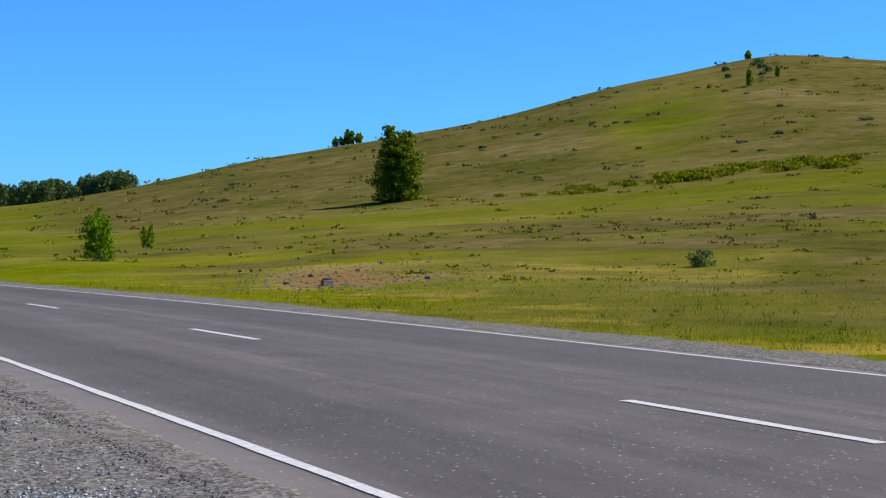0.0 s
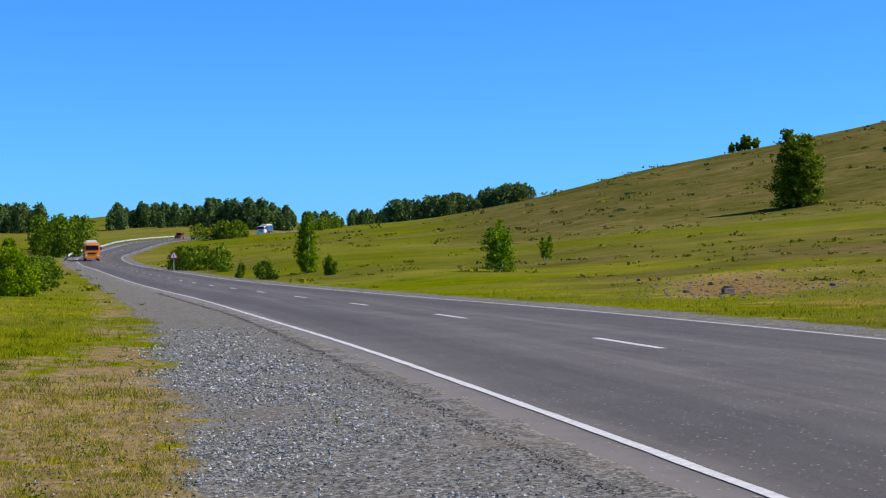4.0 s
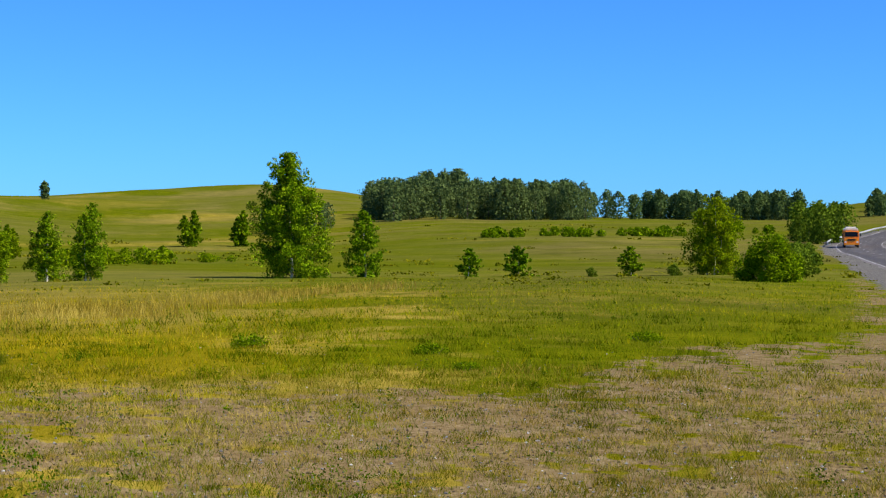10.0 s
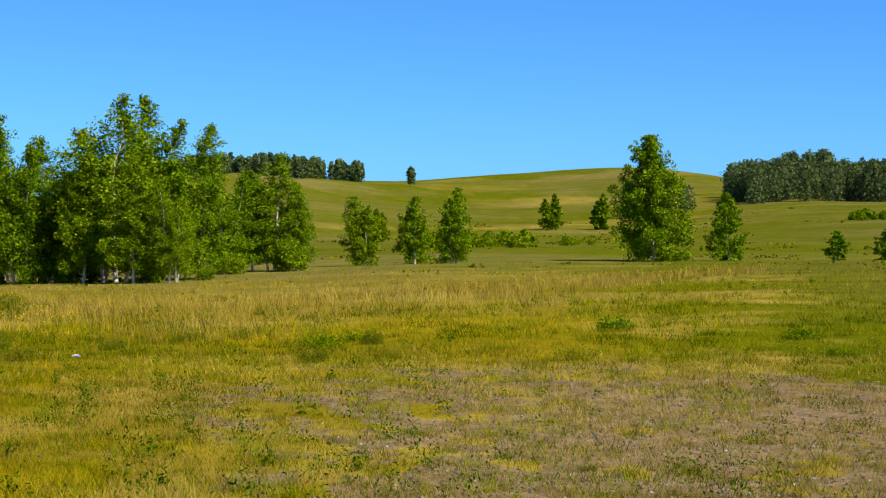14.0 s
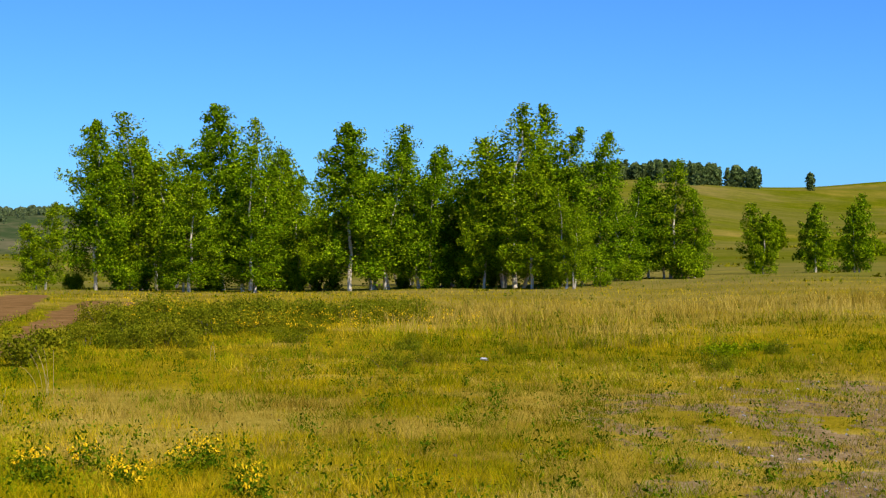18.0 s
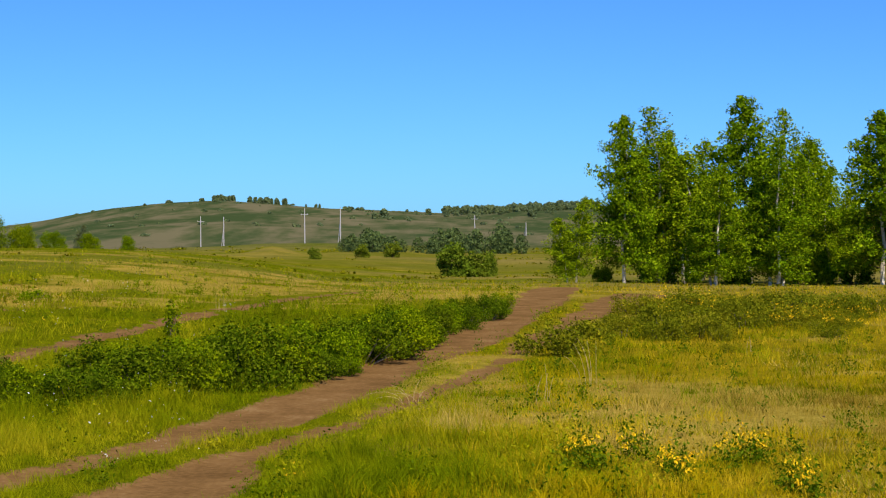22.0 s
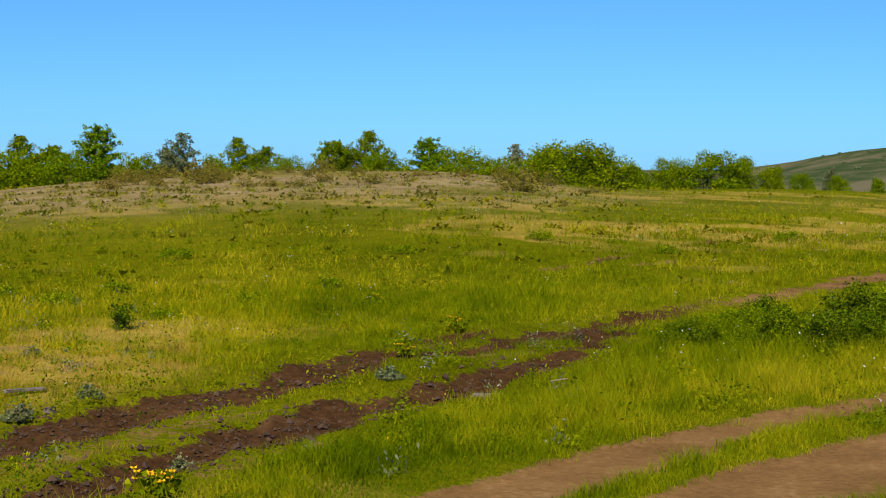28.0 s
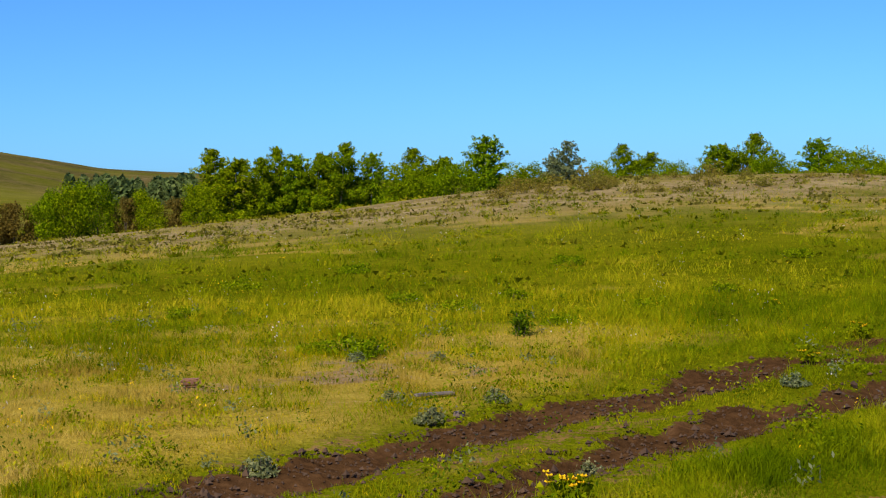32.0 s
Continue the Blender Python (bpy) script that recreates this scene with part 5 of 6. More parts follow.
# separate tufts on the trodden ground and among the dry grass
for n_, az0_, az1_, d1_, mat_, tall_, label_ in ((2600, 16, 78, 16, M_MEADOW, 0.9, "yellow-green grass tufts on the trodden ground"), (1500, 16, 78, 16, M_STRAW, 0.9, "dry straw tufts on the trodden ground"),
                                                  (1700, 24, 112, 28, M_TUFT, 1.1, "dark green grass tufts in the meadow"), (1500, 45, 147, 30, M_LUSH, 1.5, "taller fresh grass tufts in the meadow")):
    x, y, d = scatter(gr, n_, az0_, az1_, 5.2, d1_)
    known = zones(x, y)
    g = (known[7] > 6.6) & (known[1] < 0.2) & (mud_distance(x, y) > 0.5) & (rut_edge(x, y) > 0.15)
    x, y, d = np.repeat(x[g], 36), np.repeat(y[g], 36), np.repeat(d[g], 36)
    r_ = np.repeat(gr.uniform(0.02, 0.10, g.sum()), 36) * np.clip(d / 11, 1, 2.2)
    x, y = x + gr.normal(0, 1, len(x)) * r_, y + gr.normal(0, 1, len(x)) * r_
    blades("grass_tufts", gr, x, y, gr.uniform(0.35, 1.0, len(x)) * (0.03 + r_) * tall_, np.maximum(0.0045, d * 0.0005), np.full(len(x), 0.9), mat_, label_, False)


def tussocks(seed, n, az0, az1, d0, d1, material, label, test):
    """Low humps of grass and weeds scattered over the farther slopes."""
    rng = np.random.default_rng(seed)
    x, y, d = scatter(rng, n, az0, az1, d0, d1)
    g = test(x, y, d, rng) & (fbm(x, y, 14, 4, seed) + rng.uniform(-0.15, 0.15, n) > 0.5)
    x, y, d = x[g], y[g], d[g]
    z = ground_z(x, y)
    k = np.repeat(np.arange(len(x)), 16)
    m = len(k)
    size = ((0.10 + 0.0042 * d) * rng.uniform(0.4, 1.5, len(x)))[k]
    pos = np.stack([x[k] + rng.normal(0, 0.5, m) * size, y[k] + rng.normal(0, 0.5, m) * size, z[k] + np.abs(rng.normal(0, 0.12, m)) * size], 1)
    verts, faces = leaf_triangles(rng, pos, rng.normal(0, 0.7, (m, 3)) + (0, 0, 0.4), 0.16 * size)
    return tagged(new("tussocks", mesh_of("tussocks", verts, faces, material)), label, "grass", kind="stuff")


def open_field(x, y, d, rng):
    known = zones(x, y)
    return (abs(known[7]) > 6.0) & (known[1] < 0.3) & (known[2] < 0.2)


def heathy(x, y, d, rng):
    return open_field(x, y, d, rng) & (zones(x, y)[5] > 0.35)


tussocks(82, 3000, -18, 147, 50, 420, M_MEADOW, "yellow-green tussocks over the meadow and slopes", open_field)
tussocks(83, 1300, -18, 30, 60, 420, M_HEATH, "brownish dry tussocks over the heathy hill", heathy)


def on_rise(x, y, d, rng):
    return zones(x, y)[10] > rng.uniform(0.15, 0.6, len(x))


tussocks(84, 1500, 104, 150, 26, 62, M_DRY_LEAF, "dry yellowish weeds over the grassy rise", on_rise)
tussocks(85, 220, 104, 150, 26, 62, M_HEATH, "brown dead weeds over the grassy rise", on_rise)
tussocks(86, 600, 104, 150, 16, 60, M_MEADOW, "green weeds over the grassy rise", open_field)
ca = np.concatenate([gr.uniform(44, 72, 210), gr.normal(65.2, 1.4, 16)])
cd = np.concatenate([np.interp(ca[:210], (44, 48, 54, 60, 66, 72), (50, 42, 36, 31, 27, 26)) + gr.normal(0, 3.0, 210), gr.uniform(17.5, 22, 16)])
ck = np.repeat(np.arange(226), 30)
x, y = -cd[ck] * np.sin(np.radians(ca[ck])) + gr.normal(0, 0.45, len(ck)), cd[ck] * np.cos(np.radians(ca[ck])) + gr.normal(0, 0.45, len(ck))
tall_h = gr.uniform(0.55, 1.2, 226)[ck]
blades("feather_grass", gr, x, y, gr.uniform(0.18, 0.48, len(x)) * tall_h, np.maximum(0.004, cd[ck] * 0.00032), np.full(len(x), 0.8), M_STRAW, "tall pale feather grass in a loose band")


def herbs(name, seed, n, az0, az1, d0, d1, size, leaf, per, material, label, test, rise=0.6, lift=0.0):
    """Small leafy weeds: each a loose tuft of leaves on the ground."""
    rng = np.random.default_rng(seed)
    x, y, d = scatter(rng, n, az0, az1, d0, d1)
    g = test(x, y, d, rng)
    x, y, d = x[g], y[g], d[g]
    z = ground_z(x, y)
    k = np.repeat(np.arange(len(x)), per)
    m = len(k)
    s = (size * rng.uniform(0.5, 1.5, len(x)))[k]
    pos = np.stack([x[k] + rng.normal(0, 0.42, m) * s, y[k] + rng.normal(0, 0.42, m) * s, z[k] + np.abs(rng.normal(0, rise, m)) * s + 0.01 + (lift * rng.uniform(0.5, 1.0, len(x)))[k]], 1)
    d1_ = rng.normal(0, 1, (m, 3)) + (0, 0, 0.6)
    d1_ /= np.linalg.norm(d1_, axis=1)[:, None]
    d2_ = np.cross(d1_, rng.normal(0, 1, (m, 3)))
    d2_ /= np.linalg.norm(d2_, axis=1)[:, None]
    q = (leaf * rng.uniform(0.6, 1.4, m) * np.clip(d[k] / 16, 1, 1.8))[:, None]
    verts = np.stack([pos - d1_ * q, pos + d2_ * q * 0.45, pos + d1_ * q, pos - d2_ * q * 0.45], 1).reshape(-1, 3)
    return tagged(new(name, mesh_of(name, verts, np.arange(m * 4).reshape(-1, 4), material)), label, "plants", kind="stuff")


def off_road(x, y, d, rng):
    gravel, dirt, mud, bare, straw, heath, upland, off, _, _, _ = zones(x, y)
    return (abs(off) > 5.4) & (dirt < 0.3) & (mud < 0.3) & (rng.uniform(0, 1, len(x)) > gravel * 0.9)


def in_bloom(x, y, d, rng):
    az = np.degrees(np.arctan2(-x, y))
    near = np.max([np.exp(-((az - a) / 0.9) ** 2 - ((d - r) / 0.35) ** 2) for a, r in ((86.2, 8.2), (84.4, 8.5), (83.0, 7.8), (81.2, 8.1), (80.2, 8.5), (78.9, 7.5))], axis=0)
    return near * rng.uniform(0.4, 1.0, len(x)) > 0.42


herbs("weeds", 70, 1300, -18, 147, 5.4, 60, 0.09, 0.010, 34, M_HEDGE, "dark green leafy weeds among the grass", off_road)
herbs("weeds", 71, 700, 84, 147, 7, 46, 0.13, 0.011, 60, M_LUSH, "bright green leafy weeds among the grass", off_road, 0.45)
herbs("sage_tufts", 72, 70, 112, 147, 6, 16, 0.09, 0.012, 34, M_GREY_LEAF, "grey-green sage tufts in the dry grass", off_road)
herbs("yellow_flowers", 73, 520, 76.5, 88.0, 7.0, 9.2, 0.034, 0.0095, 14, M_YELLOW, "yellow wild flowers in bloom", in_bloom, 0.6, 0.13)
herbs("yellow_flowers", 74, 110, 69, 82, 19, 26, 0.10, 0.009, 12, M_YELLOW, "yellow blossom over the low shrubs", off_road, 0.5, 0.18)
herbs("yellow_flowers", 75, 50, 96, 147, 6, 30, 0.05, 0.008, 7, M_YELLOW, "scattered yellow meadow flowers", off_road, 0.8, 0.04)
herbs("weeds", 78, 110, 55, 90, 6.5, 18, 0.08, 0.012, 60, M_HEDGE, "upright dark green leafy stalks in the golden grass", off_road, 1.0)
herbs("white_flowers", 76, 150, 96, 147, 8, 34, 0.12, 0.007, 7, M_WHITE, "scattered small white meadow flowers", off_road, 1.4)
herbs("flower_stalks", 77, 620, 76.0, 88.5, 7.0, 9.4, 0.080, 0.012, 44, M_HEDGE, "leafy green stalks of the wild flowers", in_bloom, 0.9)

# ---- loose stones ----
M_STONE = Nodes("crushed_stone")
M_STONE = M_STONE.done(M_STONE.ramp(M_STONE.island(), (0.0, (0.070, 0.076, 0.078)), (0.5, (0.19, 0.198, 0.192)), (0.85, (0.33, 0.335, 0.32)), (0.98, (0.50, 0.50, 0.47))), 0.85, 0, 0.2)
M_CLOD = plain("mud_clods", (0.030, 0.017, 0.008), (0.10, 0.060, 0.030), 9, 0.9, 0, 0.5)


def stones(name, rng, x, y, size, material, label, flat=0.6):
    """Rough eight-sided stones half sunk into the ground."""
    n = len(x)
    z = ground_z(x, y)
    octa = np.array([(1, 0, 0), (0, 1, 0), (-1, 0, 0), (0, -1, 0), (0, 0, 1), (0, 0, -1)], float)
    a = rng.uniform(0, 2 * math.pi, n)
    p = octa[None] * rng.uniform(0.6, 1.3, (n, 6, 1)) + rng.normal(0, 0.18, (n, 6, 3))
    c, s = np.cos(a)[:, None], np.sin(a)[:, None]
    px, py = p[:, :, 0] * c - p[:, :, 1] * s, p[:, :, 0] * s + p[:, :, 1] * c
    size = size[:, None]
    verts = np.stack([x[:, None] + px * size, y[:, None] + py * size * 0.8, z[:, None] + p[:, :, 2] * size * flat + size * 0.2], 2).reshape(-1, 3)
    f = np.array([(0, 1, 4), (1, 2, 4), (2, 3, 4), (3, 0, 4), (1, 0, 5), (2, 1, 5), (3, 2, 5), (0, 3, 5)])
    return tagged(new(name, mesh_of(name, verts, (np.arange(n)[:, None, None] * 6 + f).reshape(-1, 3), material)), label, "stones", kind="stuff")


sr = np.random.default_rng(5)
x, y, d = scatter(sr, 130000, -14, 34, 4.6, 30)
gravel, dirt, mud, bare, straw, heath, upland, off, _, _, _ = zones(x, y)
g = (off > 4.5) & (sr.uniform(0, 1, len(x)) < gravel * np.clip(smooth(0.28, 0.50, fbm(x, y, 1.3, 3, 14)) * smooth(4.4, 5.2, off), 0.15, 1))
stones("gravel", sr, x[g], y[g], sr.uniform(0.005, 0.017, g.sum()) * np.clip(d[g] / 12, 1, 1.6), M_STONE, "loose grey crushed gravel on the road shoulder")
s_ = near_s + sr.uniform(-14, 60, 7000)
o_ = PAVED + 0.03 + sr.normal(0, 0.045, 7000)
x = np.interp(s_, FINE_S, FINE[:, 0]) + np.interp(s_, FINE_S, FINE_N[:, 0]) * o_
y = np.interp(s_, FINE_S, FINE[:, 1]) + np.interp(s_, FINE_S, FINE_N[:, 1]) * o_
stones("asphalt_crumbs", sr, x, y, sr.uniform(0.004, 0.012, 7000), plain("broken_asphalt", (0.045, 0.042, 0.038), (0.11, 0.10, 0.09), 9, 0.9), "dark crumbs along the broken asphalt edge", 0.7)
x, y, d = scatter(sr, 5000, 20, 62, 5, 22)
_, _, _, bare, _, _, _, off, _, _, _ = zones(x, y)
g = (off > 6) & (sr.uniform(0, 1, len(x)) < 0.1 + bare * 0.6)
stones("pebbles", sr, x[g], y[g], sr.uniform(0.005, 0.015, g.sum()), M_STONE, "scattered pebbles on the bare ground")
x, y, d = scatter(sr, 16000, 18, 78, 5, 17)
_, _, _, bare, _, _, _, off, _, _, _ = zones(x, y)
g = (off > 6.6) & (sr.uniform(0, 1, len(x)) < 0.08 + bare * 0.7)
stones("soil_clods", sr, x[g], y[g], sr.uniform(0.004, 0.016, g.sum()), plain("dry_soil_clods", (0.050, 0.034, 0.016), (0.17, 0.125, 0.065), 5, 0.95), "small dark clods of dry soil")
x, y, d = scatter(sr, 100000, 92, 147, 5, 30)
g = sr.uniform(0, 1, len(x)) < (1 - smooth(0.28, 0.50, mud_distance(x, y))) * 0.6 * (1 - 0.7 * smooth(11, 16, d))
stones("mud_clods", sr, x[g], y[g], sr.uniform(0.004, 0.013, g.sum()) * np.where(sr.uniform(0, 1, g.sum()) < 0.10, 2.2, 1), M_CLOD, "dark lumpy clods of churned mud", 0.8)

x, y, d = scatter(sr, 5200, -3, 8.5, 46, 74)
_, _, _, bare, _, _, _, off, _, _, _ = zones(x, y)
g = sr.uniform(0, 1, len(x)) < bare * 0.5
M_RUBBLE = plain("brown_rubble", (0.09, 0.068, 0.050), (0.22, 0.175, 0.14), 3, 0.9, 0, 0.5)
stones("rubble", sr, x[g], y[g], sr.uniform(0.02, 0.08, g.sum()), M_RUBBLE, "grey rubble on the eroded bank", 0.5)

# ---- roadside things and vehicles ----
M_POLE = plain("grey_concrete", (0.34, 0.34, 0.33), (0.52, 0.51, 0.49), 3, 0.85)
M_STEEL = plain("galvanised_steel", (0.42, 0.42, 0.41), (0.60, 0.59, 0.57), 5, 0.5, 0.4)
M_RED = plain("red_sign_paint", (0.50, 0.02, 0.015), (0.60, 0.03, 0.02), 4, 0.5)
M_SIGNWHITE = plain("white_sign_paint", (0.70, 0.70, 0.70), (0.82, 0.82, 0.81), 4, 0.5)
M_ORANGE = plain("orange_truck_paint", (0.95, 0.27, 0.008), (1.0, 0.34, 0.012), 2, 0.35, 0, 0.05, 0.5)
M_BLACK = plain("black_rubber", (0.012, 0.012, 0.012), (0.03, 0.03, 0.03), 10, 0.8)
M_GLASS = plain("dark_vehicle_glass", (0.006, 0.008, 0.014), (0.012, 0.016, 0.026), 2, 0.2, 0, 0.0, 0.2)
M_CREAM = plain("cream_tarpaulin", (0.48, 0.44, 0.36), (0.62, 0.58, 0.49), 2, 0.85)
M_LAMP = plain("headlamp_glass", (0.65, 0.65, 0.62), (0.80, 0.80, 0.78), 6, 0.2, 0, 0.0, 0.6)
M_CARWHITE = plain("white_car_paint", (0.68, 0.69, 0.70), (0.80, 0.80, 0.80), 2, 0.3, 0, 0.02, 0.5)
M_BLUE = plain("blue_truck_paint", (0.03, 0.09, 0.30), (0.05, 0.13, 0.38), 2, 0.4, 0, 0.02, 0.5)


def blocks(*specs):
    bm = bmesh.new()
    for spec in specs:
        box(bm, *spec)
    return bm


def disc(x, y, z, r, w, sides=24, hollow=0.0):
    """A wheel-like drum with its axle along x, with rounded shoulders."""
    bm = bmesh.new()
    rows = [(-w / 2, r * 0.86), (-w / 2 + w * 0.15, r), (w / 2 - w * 0.15, r), (w / 2, r * 0.86)]
    loops = []
    for dx, rr in rows:
        loops.append([bm.verts.new((x + dx, y + rr * math.cos(2 * math.pi * k / sides), z + rr * math.sin(2 * math.pi * k / sides))) for k in range(sides)])
    for a, b in zip(loops, loops[1:]):
        for k in range(sides):
            bm.faces.new((a[k], a[(k + 1) % sides], b[(k + 1) % sides], b[k]))
    bm.faces.new(loops[0][::-1])
    bm.faces.new(loops[-1])
    return bm


def wheel(parent, x, y, r, w):
    tyre = part("wheel", disc(x, y, r, r, w), M_BLACK, parent)
    part("rim", disc(x + (0.02 if x > 0 else -0.02), y, r, r * 0.55, w * 0.96, 16), M_STEEL, tyre)


def truck(name, paint, body_paint, label, tipper=True):
    """A heavy flat-fronted lorry that faces -y; the origin lies on the road under its front bumper."""
    t = thing(name, label, "truck")
    cab = part("cab", blocks((0, 1.0, 1.15, 2.4, 1.9, 0.95, 0.08), (0, 1.05, 2.15, 2.36, 1.8, 1.15, 0.12, 0.93)), paint, t)
    part("windscreen", blocks((0, 0.13, 2.2, 2.05, 0.06, 0.78, 0.02, 0.96)), M_GLASS, cab)
    for sx_ in (-1, 1):
        part("side_window", blocks((sx_ * 1.17, 1.0, 2.2, 0.04, 0.95, 0.62, 0.01)), M_GLASS, cab)
        part("mirror", blocks((sx_ * 1.42, 0.2, 2.1, 0.20, 0.08, 0.46, 0.03), (sx_ * 1.28, 0.25, 2.33, 0.26, 0.03, 0.03)), M_BLACK, cab)
        part("headlamp", blocks((sx_ * 0.93, -0.02, 0.92, 0.36, 0.16, 0.22, 0.03)), M_LAMP, cab)
    part("grille", blocks((0, 0.01, 1.28, 1.3, 0.06, 0.22, 0.02), (0, -0.02, 1.40, 1.5, 0.04, 0.05), (0, -0.02, 1.20, 1.5, 0.04, 0.05)), M_BLACK, cab)
    part("bumper", blocks((0, 0.0, 0.62, 2.44, 0.22, 0.34, 0.05)), paint, t)
    part("chassis", blocks((-0.42, 4.3, 0.85, 0.12, 6.6, 0.25, 0.01), (0.42, 4.3, 0.85, 0.12, 6.6, 0.25, 0.01), (0, 3.6, 0.8, 2.2, 0.12, 0.12)), M_BLACK, t)
    body = part("cargo_body", blocks((0, 4.9, 1.95, 2.45, 5.2, 1.5, 0.05)), body_paint, t)
    for k in range(5):
        for sx_ in (-1, 1):
            part("rib", blocks((sx_ * 1.25, 2.6 + 1.15 * k, 1.95, 0.07, 0.10, 1.46, 0.01)), body_paint, body)
    part("cover", blocks((0, 4.9, 2.98, 2.4, 5.1, 0.62, 0.22, 0.85), (0, 2.15, 2.95, 2.3, 0.5, 0.42, 0.12, 0.9)), M_CREAM, body, "cream tarpaulin cover")
    for sx_ in (-1, 1):
        wheel(t, sx_ * 1.05, 1.1, 0.5, 0.30)
        wheel(t, sx_ * 1.0, 5.2, 0.5, 0.46)
        wheel(t, sx_ * 1.0, 6.5, 0.5, 0.46)
    return t


def car(name, paint, label):
    """A small van that faces -y."""
    t = thing(name, label, "car")
    body = part("body", blocks((0, 2.1, 0.72, 1.75, 4.2, 0.62, 0.12), (0, 2.5, 1.35, 1.62, 2.9, 0.72, 0.14, 0.86)), paint, t)
    part("windscreen", blocks((0, 1.1, 1.36, 1.36, 0.10, 0.46, 0.02, 0.9)), M_GLASS, body)
    for sx_ in (-1, 1):
        part("side_window", blocks((sx_ * 0.76, 2.5, 1.38, 0.06, 2.2, 0.38, 0.02)), M_GLASS, body)
        part("headlamp", blocks((sx_ * 0.66, 0.02, 0.75, 0.30, 0.08, 0.16, 0.03)), M_LAMP, body)
        wheel(t, sx_ * 0.78, 0.8, 0.32, 0.2)
        wheel(t, sx_ * 0.78, 3.4, 0.32, 0.2)
    return t


def on_road(ob, s, off):
    """Sets a vehicle on the road at s metres, off metres left of the centre, facing back along the road."""
    p = [np.interp(s, FINE_S, FINE[:, k]) for k in range(3)]
    n = [np.interp(s, FINE_S, FINE_N[:, k]) for k in range(2)]
    away = math.degrees(math.atan2(n[1], n[0])) - 90
    z0 = p[2] - 0.004 * abs(off) - TILT * off
    slope = math.degrees(math.atan2(np.interp(s + 4, FINE_S, FINE[:, 2]) - p[2], 4))
    ob.matrix_basis = pose(p[0] + n[0] * off, p[1] + n[1] * off, z0, 0, 0, away - 90) @ pose(0, 0, 0, slope, 0, 0)


def road_s(az_, d_):
    x_, y_ = polar(az_, d_)
    return FINE_S[np.argmin(np.hypot(FINE[:, 0] - x_, FINE[:, 1] - y_))]


on_road(truck("orange_truck", M_ORANGE, M_ORANGE, "bright orange heavy truck with a cream covered load on the road"), road_s(26.85, 262), 1.4)
on_road(car("car", plain("dull_red_car_paint", (0.16, 0.03, 0.02), (0.22, 0.05, 0.03), 2, 0.5), "small red car half hidden behind the roadside bushes"), road_s(23.26, 415), 1.9)
on_road(truck("truck", M_CARWHITE, M_BLUE, "white-cabbed truck with a blue body far along the road"), road_s(20.35, 478), 1.9)

# warning sign on a post
sx_, sy_ = polar(24.36, 172)
sign = thing("road_sign", "triangular white road sign with a red border on a post", "road sign", sx_, sy_, ground_at(sx_, sy_), 24.4 + 180)
vs, fs = [], []
tube(vs, fs, (0, 0, -0.4), (0, 0, 2.3), 0.045, 0.045, 10)
post = new("post", mesh_of("post", vs, fs, M_STEEL, True))
post.parent = sign


def triangle(size, y_, depth):
    bm = bmesh.new()
    pts = []
    for k in range(3):
        a = math.pi / 2 + 2 * math.pi * k / 3
        for da in (-0.14, 0.14):
            pts.append((size * math.cos(a + da), size * math.sin(a + da) + 1.85))
    front = [bm.verts.new((px, y_, pz)) for px, pz in pts]
    back = [bm.verts.new((px, y_ - depth, pz)) for px, pz in pts]
    bm.faces.new(front)
    bm.faces.new(back[::-1])
    for k in range(6):
        bm.faces.new((front[k], back[k], back[(k + 1) % 6], front[(k + 1) % 6]))
    return bm


board = part("sign_board", triangle(0.48, 0.07, 0.03), M_RED, sign, "red-bordered triangular board")
part("white_field", triangle(0.34, 0.078, 0.006), M_SIGNWHITE, board, "white inner field")
part("pictogram", blocks((0, 0.082, 1.85, 0.09, 0.006, 0.30, 0.002)), M_BLACK, board, "plain black mark")

# guard rail along the outer side of the bend
rail = thing("guard_rail", "pale steel guard rail along the road bend", "guard rail", kind="")
s0, s1 = road_s(27.1, 268), road_s(23.6, 425)
bm = bmesh.new()
prev = None
for s in np.arange(s0, s1, 3.0):
    p = [np.interp(s, FINE_S, FINE[:, k]) for k in range(3)]
    n = [np.interp(s, FINE_S, FINE_N[:, k]) for k in range(2)]
    ring = []
    for out, up in ((5.15, 0.45), (5.07, 0.52), (5.15, 0.60), (5.07, 0.68), (5.15, 0.76), (5.18, 0.76), (5.18, 0.45)):
        ring.append(bm.verts.new((p[0] + n[0] * out, p[1] + n[1] * out, p[2] + up)))
    if prev:
        for k in range(7):
            bm.faces.new((prev[k], prev[(k + 1) % 7], ring[(k + 1) % 7], ring[k]))
    prev = ring
part("rail_beam", bm, M_STEEL, rail)
post_me = None
for s in np.arange(s0 + 1, s1, 4.0):
    p = [np.interp(s, FINE_S, FINE[:, k]) for k in range(3)]
    n = [np.interp(s, FINE_S, FINE_N[:, k]) for k in range(2)]
    if post_me is None:
        o = part("rail_post", blocks((0, 0, 0.2, 0.10, 0.06, 1.1, 0.01)), M_STEEL, rail)
        post_me = o.data
    else:
        o = new("rail_post", post_me)
        o.parent = rail
    o.matrix_basis = pose(p[0] + n[0] * 5.25, p[1] + n[1] * 5.25, p[2], 0, 0, math.degrees(math.atan2(n[1], n[0])))


